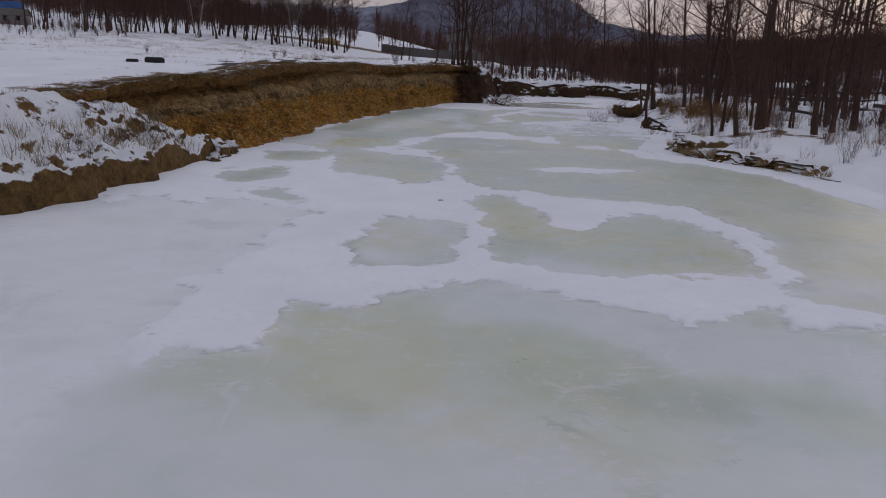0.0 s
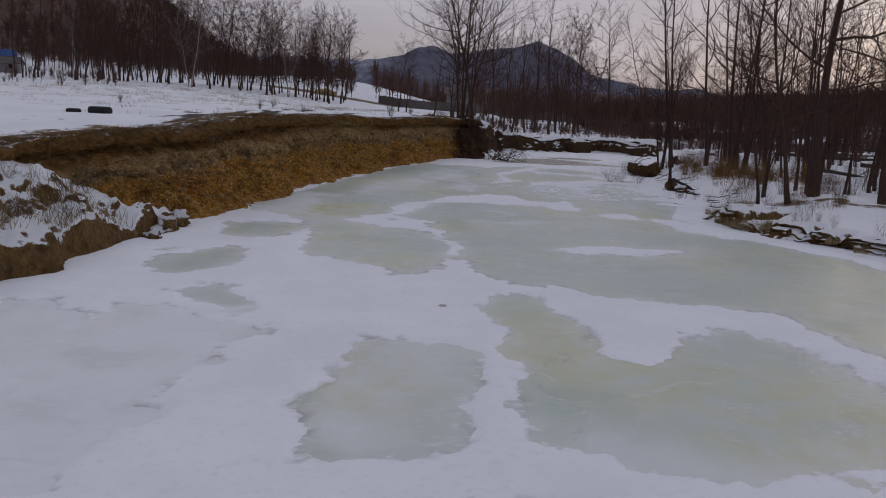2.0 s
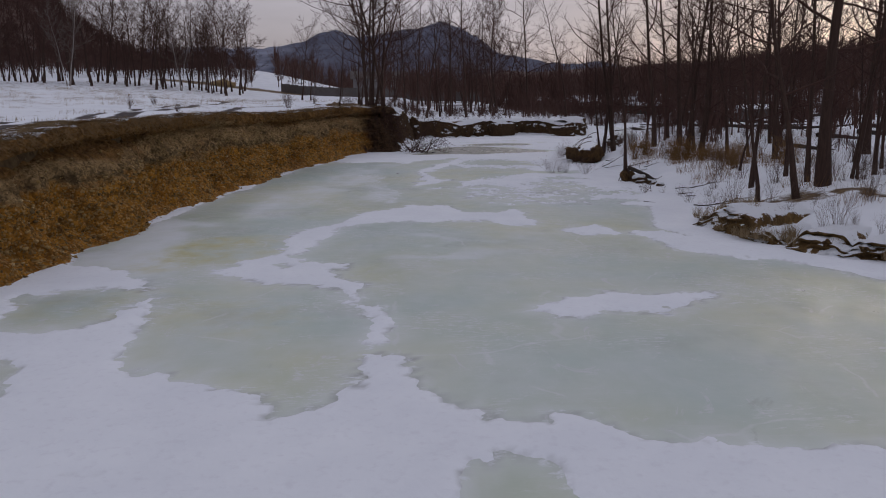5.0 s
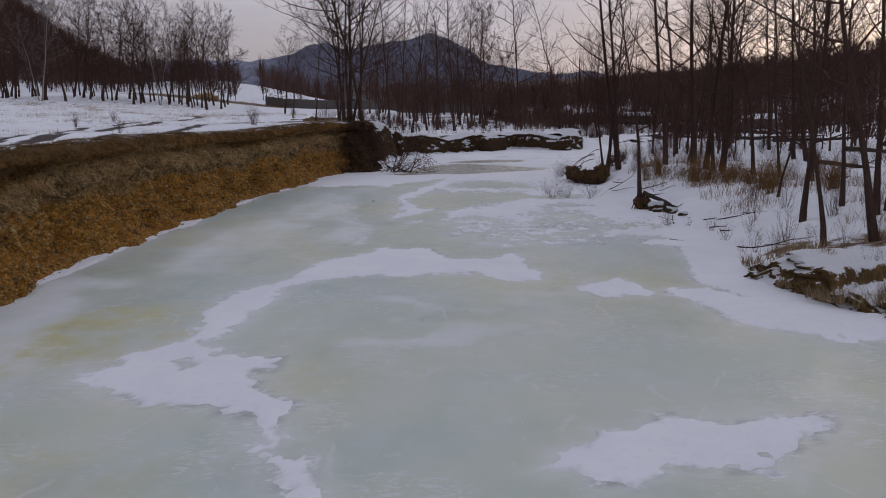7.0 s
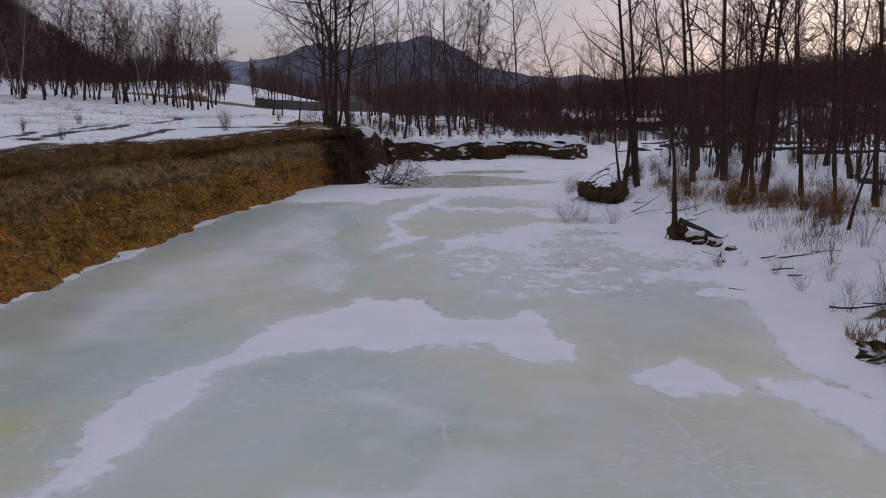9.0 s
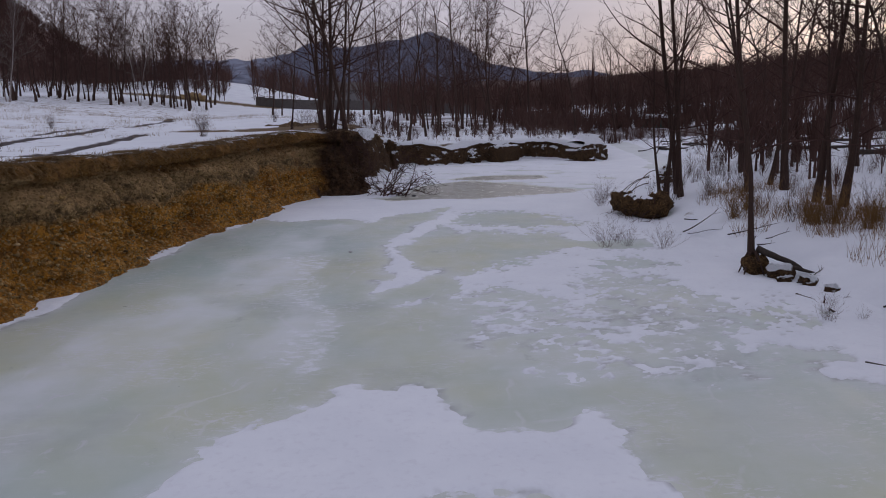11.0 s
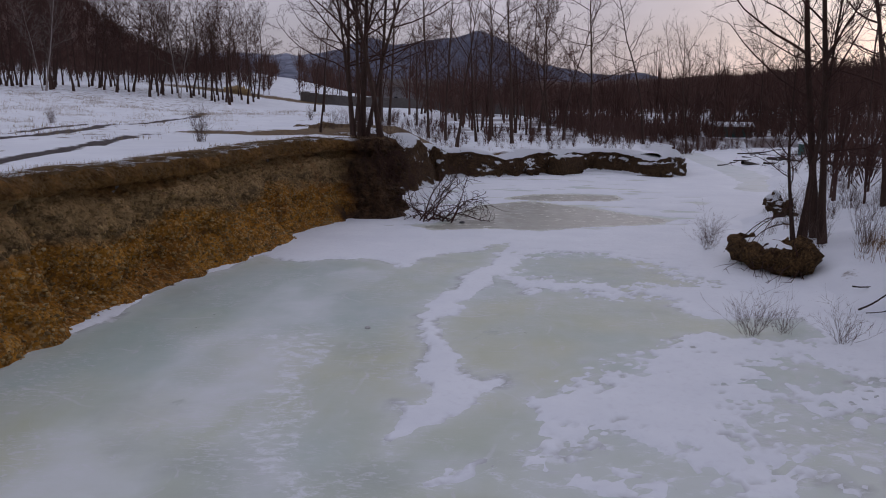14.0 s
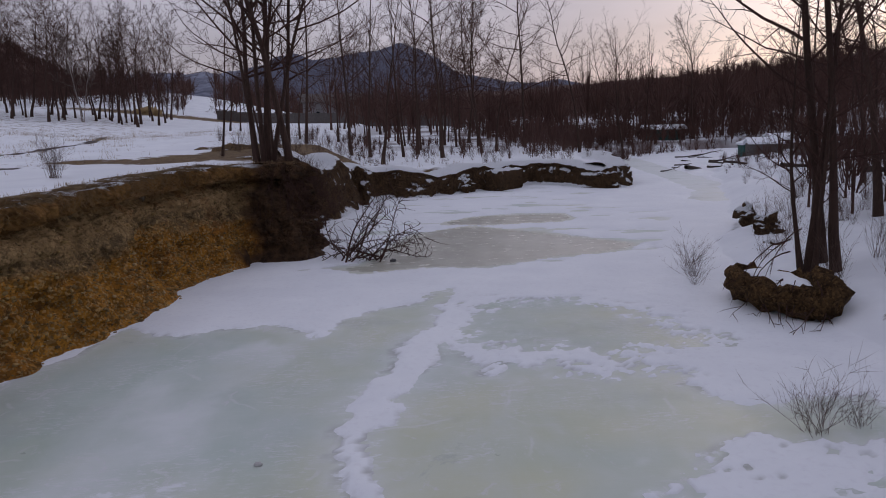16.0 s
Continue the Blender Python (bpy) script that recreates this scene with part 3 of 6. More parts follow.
def build_ground():
    xs = spread(-2600, 2600, -26, 40, 0.42, 1.10)
    ys = spread(-400, 3200, 8, 112, 0.42, 1.09)
    gx, gy = np.meshgrid(xs, ys, indexing="ij")
    px, py = gx.ravel(), gy.ravel()
    z = ground_height(px, py)
    d, side = river_info(px, py)
    bare = np.clip(1.15 - d / (1.35 + 1.1 * sstep(40, 34, py)), 0, 1) * (side < 0.5) * (d > 0)
    mud = np.zeros(px.shape)
    for pts, w in WHEEL_TRACKS:
        t = stroke(px, py, pts, w)
        mud = np.maximum(mud, sstep(-0.25, 0.15, t))
        z = z - 0.05 * sstep(-0.2, 0.1, t)
    bare = np.maximum(bare, 0.9 * stroke_mask(px, py, [(-4.5, 73), (-2.8, 80), (-1.8, 88)], 2.5))
    bare = np.maximum(bare, 0.7 * stroke_mask(px, py, [(-9.5, 73.5), (-6.5, 72), (-3.0, 71)], 0.9))
    bare = np.maximum(bare, 0.42 * stroke_mask(px, py, [(10.9, 37.0), (11.8, 36.0), (13.2, 35.2), (14.6, 33.6)], 0.55))
    bare = np.maximum(bare, 0.9 * stroke_mask(px, py, [(-75, 226), (-48, 222), (-30, 218)], 3.5))
    bare = np.maximum(bare, 0.24 * sstep(134, 146, py + 0.35 * px + 25) * sstep(215, 195, py) * sstep(0, 6, -0.2 * (py - 17) - px))
    bare = np.maximum(bare, 0.13 * sstep(-8, -10, px) * sstep(24, 34, py) * sstep(150, 130, py))
    far = np.hypot(px, py - 40)
    woods = sstep(9.0, 13.0, z - 0.012 * far + 1.5 * fbm(px / 14, py / 9, 15, 3)) * sstep(110, 210, far)
    woods = np.maximum(woods, sstep(3.2, 7.0, z - 0.012 * far) * sstep(110, 210, far) * sstep(-5, 15, px))
    woods = np.maximum(woods, sstep(60, 130, px) * sstep(0.3, 0.5, px / np.maximum(py, 1)) * 0.75)
    woods = np.maximum(woods, sstep(330, 430, py))
    woods = np.maximum(woods, 0.85 * sstep(100, 125, py) * sstep(-8, 6, px - 0.02 * py) * sstep(0.0, 0.35, fbm(px / 9, py / 5, 13, 4) + 0.02))
    woods = np.maximum(woods, 0.85 * sstep(40, 75, px) * sstep(-0.1, 0.35, fbm(px / 6, py / 6, 14, 4) + 0.1) * (d > 6))
    me = mesh_of("ground", np.stack([px, py, z], 1), grid_faces(len(xs), len(ys)), MAT["ground"], True, {"bare": bare, "woods": woods, "mud": mud})
    return tagged(new("ground", me), "snow-covered field and river banks with dead grass and bare earth", "ground", kind="structure")


def stroke_mask(px, py, pts, w):
    return sstep(-0.8 * w, 0.3 * w, stroke(px, py, pts, w))


# ---- snow lying on the ice: sheets of snow, and holes of bare ice in them, each by a rounded outline ----
def rounded(*pts):
    """A closed smooth outline through pts, as places (n, 2)."""
    p = np.array(pts, float)
    q = np.vstack([p[-1:], p, p[:2]])
    t = np.linspace(0, 1, 4, endpoint=False)[None, :, None]
    a, b, c, d = (q[k:k + len(p), None, :] for k in range(4))
    return (0.5 * (2 * b + (c - a) * t + (2 * a - 5 * b + 4 * c - d) * t * t + (3 * b - a - 3 * c + d) * t ** 3)).reshape(-1, 2)


def inside_by(px, py, line, reach=1.6):
    """How far inside a closed outline a place lies, in metres (negative outside, down to -reach)."""
    out = np.full(px.shape, -reach)
    near = (px > line[:, 0].min() - reach) & (px < line[:, 0].max() + reach) & (py > line[:, 1].min() - reach) & (py < line[:, 1].max() + reach)
    x, y = px[near], py[near]
    best, odd = np.full(x.shape, 1e9), np.zeros(x.shape, bool)
    for (x0, y0), (x1, y1) in zip(line, np.roll(line, -1, axis=0)):
        best = np.minimum(best, seg_dist(x, y, x0, y0, x1, y1)[0])
        if y0 != y1:
            odd ^= ((y0 > y) != (y1 > y)) & (x < (x1 - x0) * (y - y0) / (y1 - y0) + x0)
    out[near] = np.where(odd, best, -best)
    return np.maximum(out, -reach)


# the broad sheet across the river below the cliff's start, with its arm along the far pond
SHEET = rounded((-7.6, 21.4), (-4.8, 21.2), (-3.3, 20.9), (-2.0, 21.9), (-0.6, 21.8), (0.34, 23.8), (0.6, 24.6), (1.25, 24.1), (1.3, 23.2), (2.1, 22.4), (2.9, 22.1), (4.4, 21.6),
                (5.8, 21.3), (6.9, 21.0), (7.3, 19.95), (7.6, 18.6), (7.9, 17.2), (7.45, 16.1), (7.6, 14.6), (7.0, 13.9), (6.9, 13.1), (8.2, 12.6), (12.5, 12.2), (12.5, 10.9),
                (6.9, 11.7), (6.5, 11.9), (6.4, 12.5), (6.0, 12.35), (5.1, 11.6), (3.85, 12.2), (2.8, 12.9), (2.0, 13.1), (1.35, 12.55), (0.8, 12.0), (0.35, 11.45), (-0.4, 11.5),
                (-0.6, 11.15), (-0.45, 9.95), (-0.9, 9.5), (-1.6, 9.4), (-2.2, 11.0), (-1.9, 14.0), (-2.2, 17.6), (-5.0, 18.4), (-7.6, 18.6))
POND_RIGHT = rounded((1.5, 20.0), (2.07, 21.3), (2.55, 20.95), (3.2, 19.3), (3.35, 17.9), (3.7, 17.45), (4.2, 17.6), (4.8, 18.7), (5.1, 19.25), (5.8, 19.6), (6.4, 19.0), (6.9, 17.9), (7.05, 16.9), (7.05, 15.5),
                     (6.8, 14.4), (5.9, 14.2), (5.0, 14.0), (4.4, 13.7), (3.9, 13.75), (3.4, 13.9), (3.0, 14.15), (2.45, 14.3), (2.25, 15.1), (2.0, 15.35), (2.15, 16.6), (1.83, 17.5), (1.9, 18.8))
POND_PALE = rounded((-0.37, 14.95), (-0.23, 16.9), (0.13, 17.7), (1.07, 17.75), (1.7, 17.0), (1.6, 16.05), (1.55, 15.1), (1.35, 14.1), (0.55, 13.55), (-0.1, 13.95))
POND_EDGE = rounded((-4.1, 20.0), (-3.3, 20.4), (-2.65, 19.9), (-2.45, 19.25), (-2.85, 19.0), (-3.3, 19.2), (-3.75, 19.3))
# the sheet under the cliff, with three ponds
SHORE = rounded((-7.6, 30.6), (-5.4, 30.4), (-4.4, 29.6), (-3.9, 28.6), (-3.3, 27.4), (-2.9, 26.0), (-1.6, 24), (0.4, 23), (-0.6, 21.5), (-3, 20.7), (-7.6, 20.3))
POND_CLIFF = rounded((-3.1, 25.9), (-3.15, 27.45), (-1.6, 28.25), (-0.3, 27.6), (0.2, 26.2), (0.3, 25.5), (0.58, 24.15), (0.2, 22.85), (-0.45, 22.2), (-0.7, 23.0), (-1.9, 23.6), (-2.8, 24.35))
POND_SMALL = rounded((-5.85, 27.5), (-5.85, 28.25), (-3.95, 28.4), (-3.55, 27.4), (-4.1, 25.95), (-5.2, 25.7))
POND_STRIP = rounded((-5.4, 21.8), (-5.45, 22.9), (-4.5, 24.2), (-3.95, 23.6), (-3.8, 22.45), (-4.4, 21.3), (-4.85, 21.05))
# the great arc in mid-river with its tail
ARC = rounded((-1.8, 31.75), (-2.2, 31.45), (-2.7, 30.9), (-2.6, 30.3), (-3.1, 30.2), (-2.25, 29.4), (-1.7, 28.85), (-1.2, 28.8), (-0.7, 28.6), (-0.3, 28.2), (0.0, 27.6), (0.3, 27.25), (0.6, 26.2), (0.55, 25.2),
              (0.75, 25.1), (0.9, 26.2), (0.75, 26.8), (0.73, 27.2), (0.4, 27.4), (0.2, 27.75), (0.15, 28.25), (0.25, 28.45), (-0.15, 28.85), (-0.3, 29.5), (-0.25, 30.2), (-0.15, 30.45), (-0.7, 30.8),
              (-1.3, 31.1), (-1.4, 31.7), (-1.15, 32.75), (-0.6, 35.3), (-0.4, 35.9), (0.3, 36.4), (1.5, 36.25), (2.4, 36.35), (3.3, 36.5), (3.8, 35.75), (4.6, 35.4), (4.8, 36.0), (4.7, 37.7),
              (4.6, 38.6), (4.2, 38.6), (3.7, 38.1), (3.1, 38.0), (2.85, 38.4), (2.57, 39.0), (2.5, 39.55), (2.2, 39.85), (1.45, 39.85), (1.2, 40.25), (1.0, 39.85), (1.0, 39.4), (0.3, 38.8), (-0.3, 38.1),
              (-0.8, 36.6), (-1.5, 35.2), (-1.95, 34.5), (-2.0, 33.2))
GAP = rounded((-1.55, 30.2), (-1.66, 30.7), (-1.58, 31.0), (-1.43, 30.6))
ISLAND = rounded((3.3, 26.75), (3.85, 27.35), (4.4, 27.55), (5.1, 27.75), (5.4, 27.65), (5.95, 27.7), (6.1, 27.9), (6.9, 27.75), (6.35, 27.15), (5.9, 26.8), (5.35, 26.65), (5.6, 26.5), (5.3, 26.35),
                 (5.2, 26.6), (4.55, 26.45), (4.15, 26.25), (3.8, 26.05), (3.6, 26.2))
TIP = rounded((5.3, 34.75), (6.3, 35.3), (6.7, 34.2), (6.05, 33.95), (5.55, 34.25))
BANK_STRIP = rounded((7.05, 34.4), (7.6, 34.55), (8.35, 33.95), (8.6, 32.8), (8.9, 31.9), (10.2, 31.3), (11.0, 29.8), (9.8, 30.3), (8.25, 30.9), (7.75, 31.7), (7.25, 33.6))
BARS = rounded((8.2, 40.05), (9.6, 40.6), (11.0, 40.2), (10.6, 39.2), (9.5, 39.05), (8.5, 39.7))
# the ragged strip upstream, and the sheet that it hangs from
STRIP = rounded((1.35, 45.4), (1.5, 45.85), (1.7, 46.4), (2.05, 46.55), (2.45, 47.2), (2.9, 47.8), (2.85, 48.15), (2.4, 47.8), (2.27, 48.85), (2.2, 49.6), (1.92, 50.3), (2.0, 50.9), (1.8, 51.5),
                (2.28, 52.05), (2.45, 53.0), (2.75, 53.6), (3.1, 54.6), (3.5, 55.9), (3.8, 56.6), (4.0, 57.6), (3.1, 56.8), (2.6, 56.0), (2.15, 54.35), (1.75, 53.2), (1.48, 51.8), (1.53, 51.0), (1.65, 49.8),
                (1.55, 48.8), (1.45, 48.0), (1.78, 47.5), (1.62, 46.95), (1.35, 46.8), (1.3, 45.9))
UPPER = rounded((-3.6, 58.2), (-2.05, 57.05), (-1.55, 57.3), (0.0, 57.4), (0.84, 56.4), (1.25, 57.4), (1.95, 58.2), (2.95, 59.1), (3.9, 60.3), (3.55, 58.5), (3.2, 57.0), (3.4, 55.9), (3.6, 54.7), (3.95, 53.8),
                (4.5, 54.3), (5.2, 53.9), (5.85, 53.35), (6.7, 53.35), (6.9, 52.5), (7.2, 51.9), (8.3, 52.1), (10.0, 51.5), (11.8, 50.4), (12.8, 64), (-1, 66), (-3.5, 62))
HOLE_UPPER = rounded((3.85, 57.1), (4.3, 58.0), (5.1, 58.7), (6.4, 58.7), (7.0, 58.05), (7.8, 56.9), (8.0, 55.6), (8.6, 55.05), (7.6, 54.8), (6.65, 54.7), (6.3, 54.2), (5.45, 54.8), (4.5, 55.3), (3.5, 55.9))
RAGGED = rounded((3.4, 47.3), (4.7, 48.4), (5.6, 49.45), (6.8, 50.7), (8.3, 50.2), (10.4, 50.3), (11.0, 46), (9.0, 43.5), (8.4, 44.2), (8.0, 46.25), (7.5, 46.65), (7.1, 47.2), (6.4, 47.4),
                 (6.0, 45.0), (5.3, 44.5), (5.0, 45.6), (4.55, 45.95), (4.0, 46.05), (3.55, 45.5), (3.35, 46.3))
HOLE_RAGGED = rounded((7.5, 48.8), (8.15, 49.0), (8.8, 48.1), (8.1, 47.55), (7.3, 47.75))
SCRAP = rounded((1.92, 44.5), (2.1, 44.9), (2.42, 45.15), (2.33, 44.65), (2.0, 44.35))
SPUR = rounded((7.25, 40.95), (8.0, 41.95), (8.75, 42.35), (10.5, 42.5), (10.5, 40.9), (8.7, 40.85), (8.1, 41.15))
# clear pools in the upstream snow
POOL = rounded((0.4, 63.8), (1.6, 64.1), (2.2, 66.5), (2.75, 68.6), (3.85, 70.4), (5.7, 71.4), (7.1, 70.3), (8.8, 68.4), (10.6, 66.1), (9.6, 64.7), (7.7, 64.1), (6.4, 63.4), (5.0, 62.9), (3.55, 63.15), (1.8, 62.75))
POOL_BACK = rounded((4.7, 72.6), (6.0, 74.1), (7.8, 74.6), (10.2, 74.3), (9.9, 72.1), (7.2, 71.5), (5.0, 71.8))
CHANNEL = [(18.6, 78.0), (20.4, 82), (21.9, 90), (23.2, 100), (25.2, 112)]


def snow_field(px, py):
    """Positive where snow lies on the ice, in metres from the drift's edge."""
    loose = 1 + 3.0 * sstep(-0.6, -1.6, px) * sstep(20.5, 18.5, py)
    wx = px + 0.12 * loose * fbm(px / 0.8, py / 0.8, 31, 4) + 0.10 * fbm(px / 0.2, py / 0.2, 33, 3)
    wy = py + 0.19 * loose * fbm(px / 0.8, py / 0.8, 41, 4) + 0.15 * fbm(px / 0.2, py / 0.2, 43, 3)
    d, side = river_info(px, py)
    f = np.full(px.shape, -1.6)
    for line in (SHEET, SHORE):
        f = np.maximum(f, inside_by(wx, wy, line))
    for line in (POND_RIGHT, POND_PALE, POND_EDGE, POND_CLIFF, POND_SMALL, POND_STRIP):
        f = np.minimum(f, -inside_by(wx, wy, line))
    for line in (ARC, ISLAND, TIP, BANK_STRIP, BARS, UPPER, RAGGED, SCRAP, SPUR):
        f = np.maximum(f, inside_by(wx, wy, line))
    f = np.maximum(f, sstep(60, 64, wy) * 1.2 + np.minimum(wy - 63, 0))        # the upstream reach is all snow
    for line in (HOLE_UPPER, HOLE_RAGGED, GAP):
        f = np.minimum(f, -inside_by(wx, wy, line))
    f = np.maximum(f, inside_by(wx, wy, STRIP))
    rim = np.where(side < 0.5, 0.35 + 0.3 * vnoise(py / 3.0, px * 0, 51), np.where(side > 1.5, 1.3, 1.2))
    f = np.maximum(f, rim + d + 0.12 * vnoise(py / 0.8, px / 0.8, 52))
    for line in (POOL, POOL_BACK):
        f = np.minimum(f, -inside_by(wx, wy, line))
    f = np.minimum(f, -stroke(wx, wy, CHANNEL, 1.2))
    # crumbling cover on the sunset side of the arc and round the upper hole
    crumb = sstep(2.8, 4.4, px) * sstep(40, 42.5, py) * sstep(51.5, 49, py)
    crumb = np.maximum(crumb, 0.8 * sstep(3.4, 4.4, px) * sstep(52.5, 53.5, py) * sstep(60, 58.5, py) * sstep(10, 8.5, px))
    f = f + 0.05 * fbm(px / 0.36, py / 0.42, 65, 4, 0.62) + crumb * (0.50 * fbm(px / 0.24, py / 0.30, 66, 5, 0.8) - 0.06)
    # wind-scoured streaks in the upstream cover
    scour = 0.5 * (0.42 - fbm(px / 1.9, py / 0.6, 91, 4)) + 0.5 * sstep(66, 62, py) + 0.5 * sstep(88, 92, py) + 0.5 * sstep(13, 16, px) + np.clip(d + 1.5, 0, 9)
    f = np.minimum(f, np.maximum(scour, -0.4))
    # thin scraps where the cover is breaking up
    zone = np.maximum(stroke_mask(px, py, [(4.4, 45.0), (5.0, 43.0), (6.2, 41.2)], 1.2), 0.8 * stroke_mask(px, py, [(3.6, 41.8), (4.6, 40.4)], 0.6))
    zone = np.maximum(zone, 0.9 * stroke_mask(px, py, [(6.6, 46.4), (7.4, 44.0), (7.2, 42.4)], 0.8))
    scrap = 0.16 * (fbm(px / 0.30, py / 0.34, 61, 4, 0.72) - 0.20 + 1.6 * (zone - 1))
    return np.maximum(f, np.where(zone > 0.05, scrap, -2.0))


def build_snow_on_ice():
    xs = np.concatenate([np.arange(-9.2, 12.6, 0.09), spread(12.6, 70, 12.6, 26, 0.30, 1.12)])
    ys = np.concatenate([np.arange(5.5, 66, 0.09), spread(66, 170, 66, 96, 0.22, 1.12)])
    gx, gy = np.meshgrid(xs, ys, indexing="ij")
    px, py = gx.ravel(), gy.ravel()
    f = snow_field(px, py)
    z = np.clip(0.22 * f, -0.03, 0.032) + np.where(f > 0.1, 0.012 * fbm(px / 1.1, py / 1.1, 71, 4), 0.0)
    faces = grid_faces(len(xs), len(ys))
    d, _ = river_info(px, py)
    show = (f > -0.12) & (d < 0.5)
    faces = faces[show[faces].any(axis=1)]
    used = np.unique(faces)
    index = np.zeros(len(px), np.int64)
    index[used] = np.arange(len(used))
    me = mesh_of("snow_drifts", np.stack([px, py, z], 1)[used], index[faces], MAT["snow"], True, {"edge": (sstep(0.075, 0.0, f) * (d < -0.4) * sstep(70, 60, py))[used]})
    return tagged(new("snow_drifts", me), "thin ragged white snow drifts lying on river ice", "snow", kind="stuff")


def build_ice():
    xs = spread(-16, 160, -9.3, 12, 0.155, 1.10)
    ys = spread(-45, 240, 5.5, 70, 0.155, 1.08)
    gx, gy = np.meshgrid(xs, ys, indexing="ij")
    px, py = gx.ravel(), gy.ravel()
    z = 0.006 * fbm(px / 2.5, py / 2.5, 81, 3)
    f = snow_field(px, py)
    d, _ = river_info(px, py)
    wobble = 0.5 * fbm(px / 1.1, py / 1.1, 90, 4)
    soft_x, soft_y = px + 0.55 * fbm(px / 1.4, py / 2.0, 84, 4), py + 0.9 * fbm(px / 1.4, py / 2.0, 86, 4)
    frost = 0.5 * sstep(-0.5, 0.05, f) + 0.22 * sstep(-1.0, 0.3, fbm(px / 3, py / 3, 83, 3))
    # the milky half of the lower reach, next to the cut bank
    pale = sstep(-0.6, -2.2, px + 0.5 * fbm(px / 2.5, py / 2.5, 87, 3)) * sstep(22, 20, py)
    for line in (POND_EDGE, POND_STRIP, POND_SMALL, POND_CLIFF):
        pale = pale * sstep(0.1, -0.25, inside_by(px, py, line))
    veil = 0.95 + 0.28 * fbm(px / 1.6, py / 1.6, 89, 4)
    frost = np.maximum(frost, pale * veil)
    for line in (POND_PALE,):
        frost = np.maximum(frost, 0.85 * sstep(-0.1, 0.3, inside_by(px, py, line)) * (0.85 + 0.4 * fbm(px / 1.2, py / 1.2, 92, 4)))
    # frost creeps over the foot of the far pond and the near ice
    frost = np.maximum(frost, 0.85 * sstep(15.8, 13.9, py + wobble) * sstep(12.6, 13.6, py) * sstep(2, 3.2, px))
    frost = np.maximum(frost, 0.72 * stroke_mask(soft_x, soft_y, [(2.2, 12.2), (3.6, 11.2), (5.2, 10.6), (8, 9.6)], 1.0))
    frost = np.maximum(frost, 0.78 * sstep(9.6, 7.0, py + wobble))
    frost = np.maximum(frost, 0.95 * stroke_mask(px + wobble, py + wobble, [(-6.0, 36.0), (-5.6, 34.2), (-5.2, 32.0), (-4.6, 30.6), (-5.0, 29.4)], 0.95))
    frost = np.clip(np.maximum(frost, np.maximum(sstep(80, 90, py), sstep(12.5, 14.5, px) * sstep(60, 64, py)) * 1.2), 0, 1)
    rim = sstep(-0.11, -0.03, f) * (d < -0.2) * sstep(66, 60, py) * sstep(-0.35, 0.5, fbm(px / 1.3, py / 1.3, 93, 3))
    rim = rim * (1 - 0.7 * pale)
    for pts, w in [([(-1.0, 51), (-0.5, 46.5), (0.2, 41.5)], 0.45), ([(-1.4, 48.6), (-1.2, 52.5), (-0.3, 55)], 0.8), ([(-2.4, 43), (-2.0, 50)], 0.6), ([(-3.5, 38), (-3.0, 43)], 0.8), ([(1.0, 34.0), (2.6, 33.4), (4.2, 33.6)], 0.35), ([(1.2, 31.6), (3.2, 31.2)], 0.4)]:
        frost = np.maximum(frost, stroke_mask(soft_x, soft_y, pts, w) * np.clip(0.55 + 0.4 * fbm(px / 0.9, py / 1.3, 85, 4), 0, 0.9))
    stain = 1.1 * stroke_mask(px, py, [(-3.9, 31.6), (-3.9, 32.7), (-3.5, 33.5)], 0.55) + 0.45 * stroke_mask(px, py, [(-3.0, 31.6), (-2.2, 33.4)], 0.8) + 0.45 * stroke_mask(px, py, [(3, 18.5), (5.5, 15.5)], 1.3)
    stain = stain + 0.35 * stroke_mask(px, py, [(-0.5, 17), (0.3, 15.6)], 0.7) + 0.3 * stroke_mask(px, py, [(0.5, 10), (2.5, 9)], 1.4) + 0.5 * stroke_mask(px, py, [(-4.4, 30.4), (-3.7, 31.6)], 0.5) + 0.4 * stroke_mask(px, py, [(-5.2, 27.3), (-4.0, 27.6), (-1.5, 26.4)], 0.8)
    pool = sstep(-0.2, 0.5, np.maximum(inside_by(px, py, POOL), inside_by(px, py, POOL_BACK)))
    frost = frost * (1 - pool)
    dust = np.maximum(0.45 * sstep(-0.35, -0.02, f), 0.34 * pale) * (d < 0) * (1 - pool)
    for pts, w in [([(-0.8, 50), (-0.3, 46.5), (0.0, 44.4)], 0.35), ([(0.3, 43.6), (0.2, 41.2)], 0.35)]:
        dust = np.maximum(dust, 0.50 * stroke_mask(soft_x, soft_y, pts, w))
    me = mesh_of("ice", np.stack([px, py, z], 1), grid_faces(len(xs), len(ys)), MAT["ice"], True, {"frost": frost, "rim": rim, "dust": dust, "pool": pool, "milk": np.clip(pale * 0.85, 0, 1), "stain": np.clip(stain, 0, 1)})
    return tagged(new("river_ice", me), "frozen river with milky grey-green ice, frost veils and yellow stains", "ice", kind="structure")


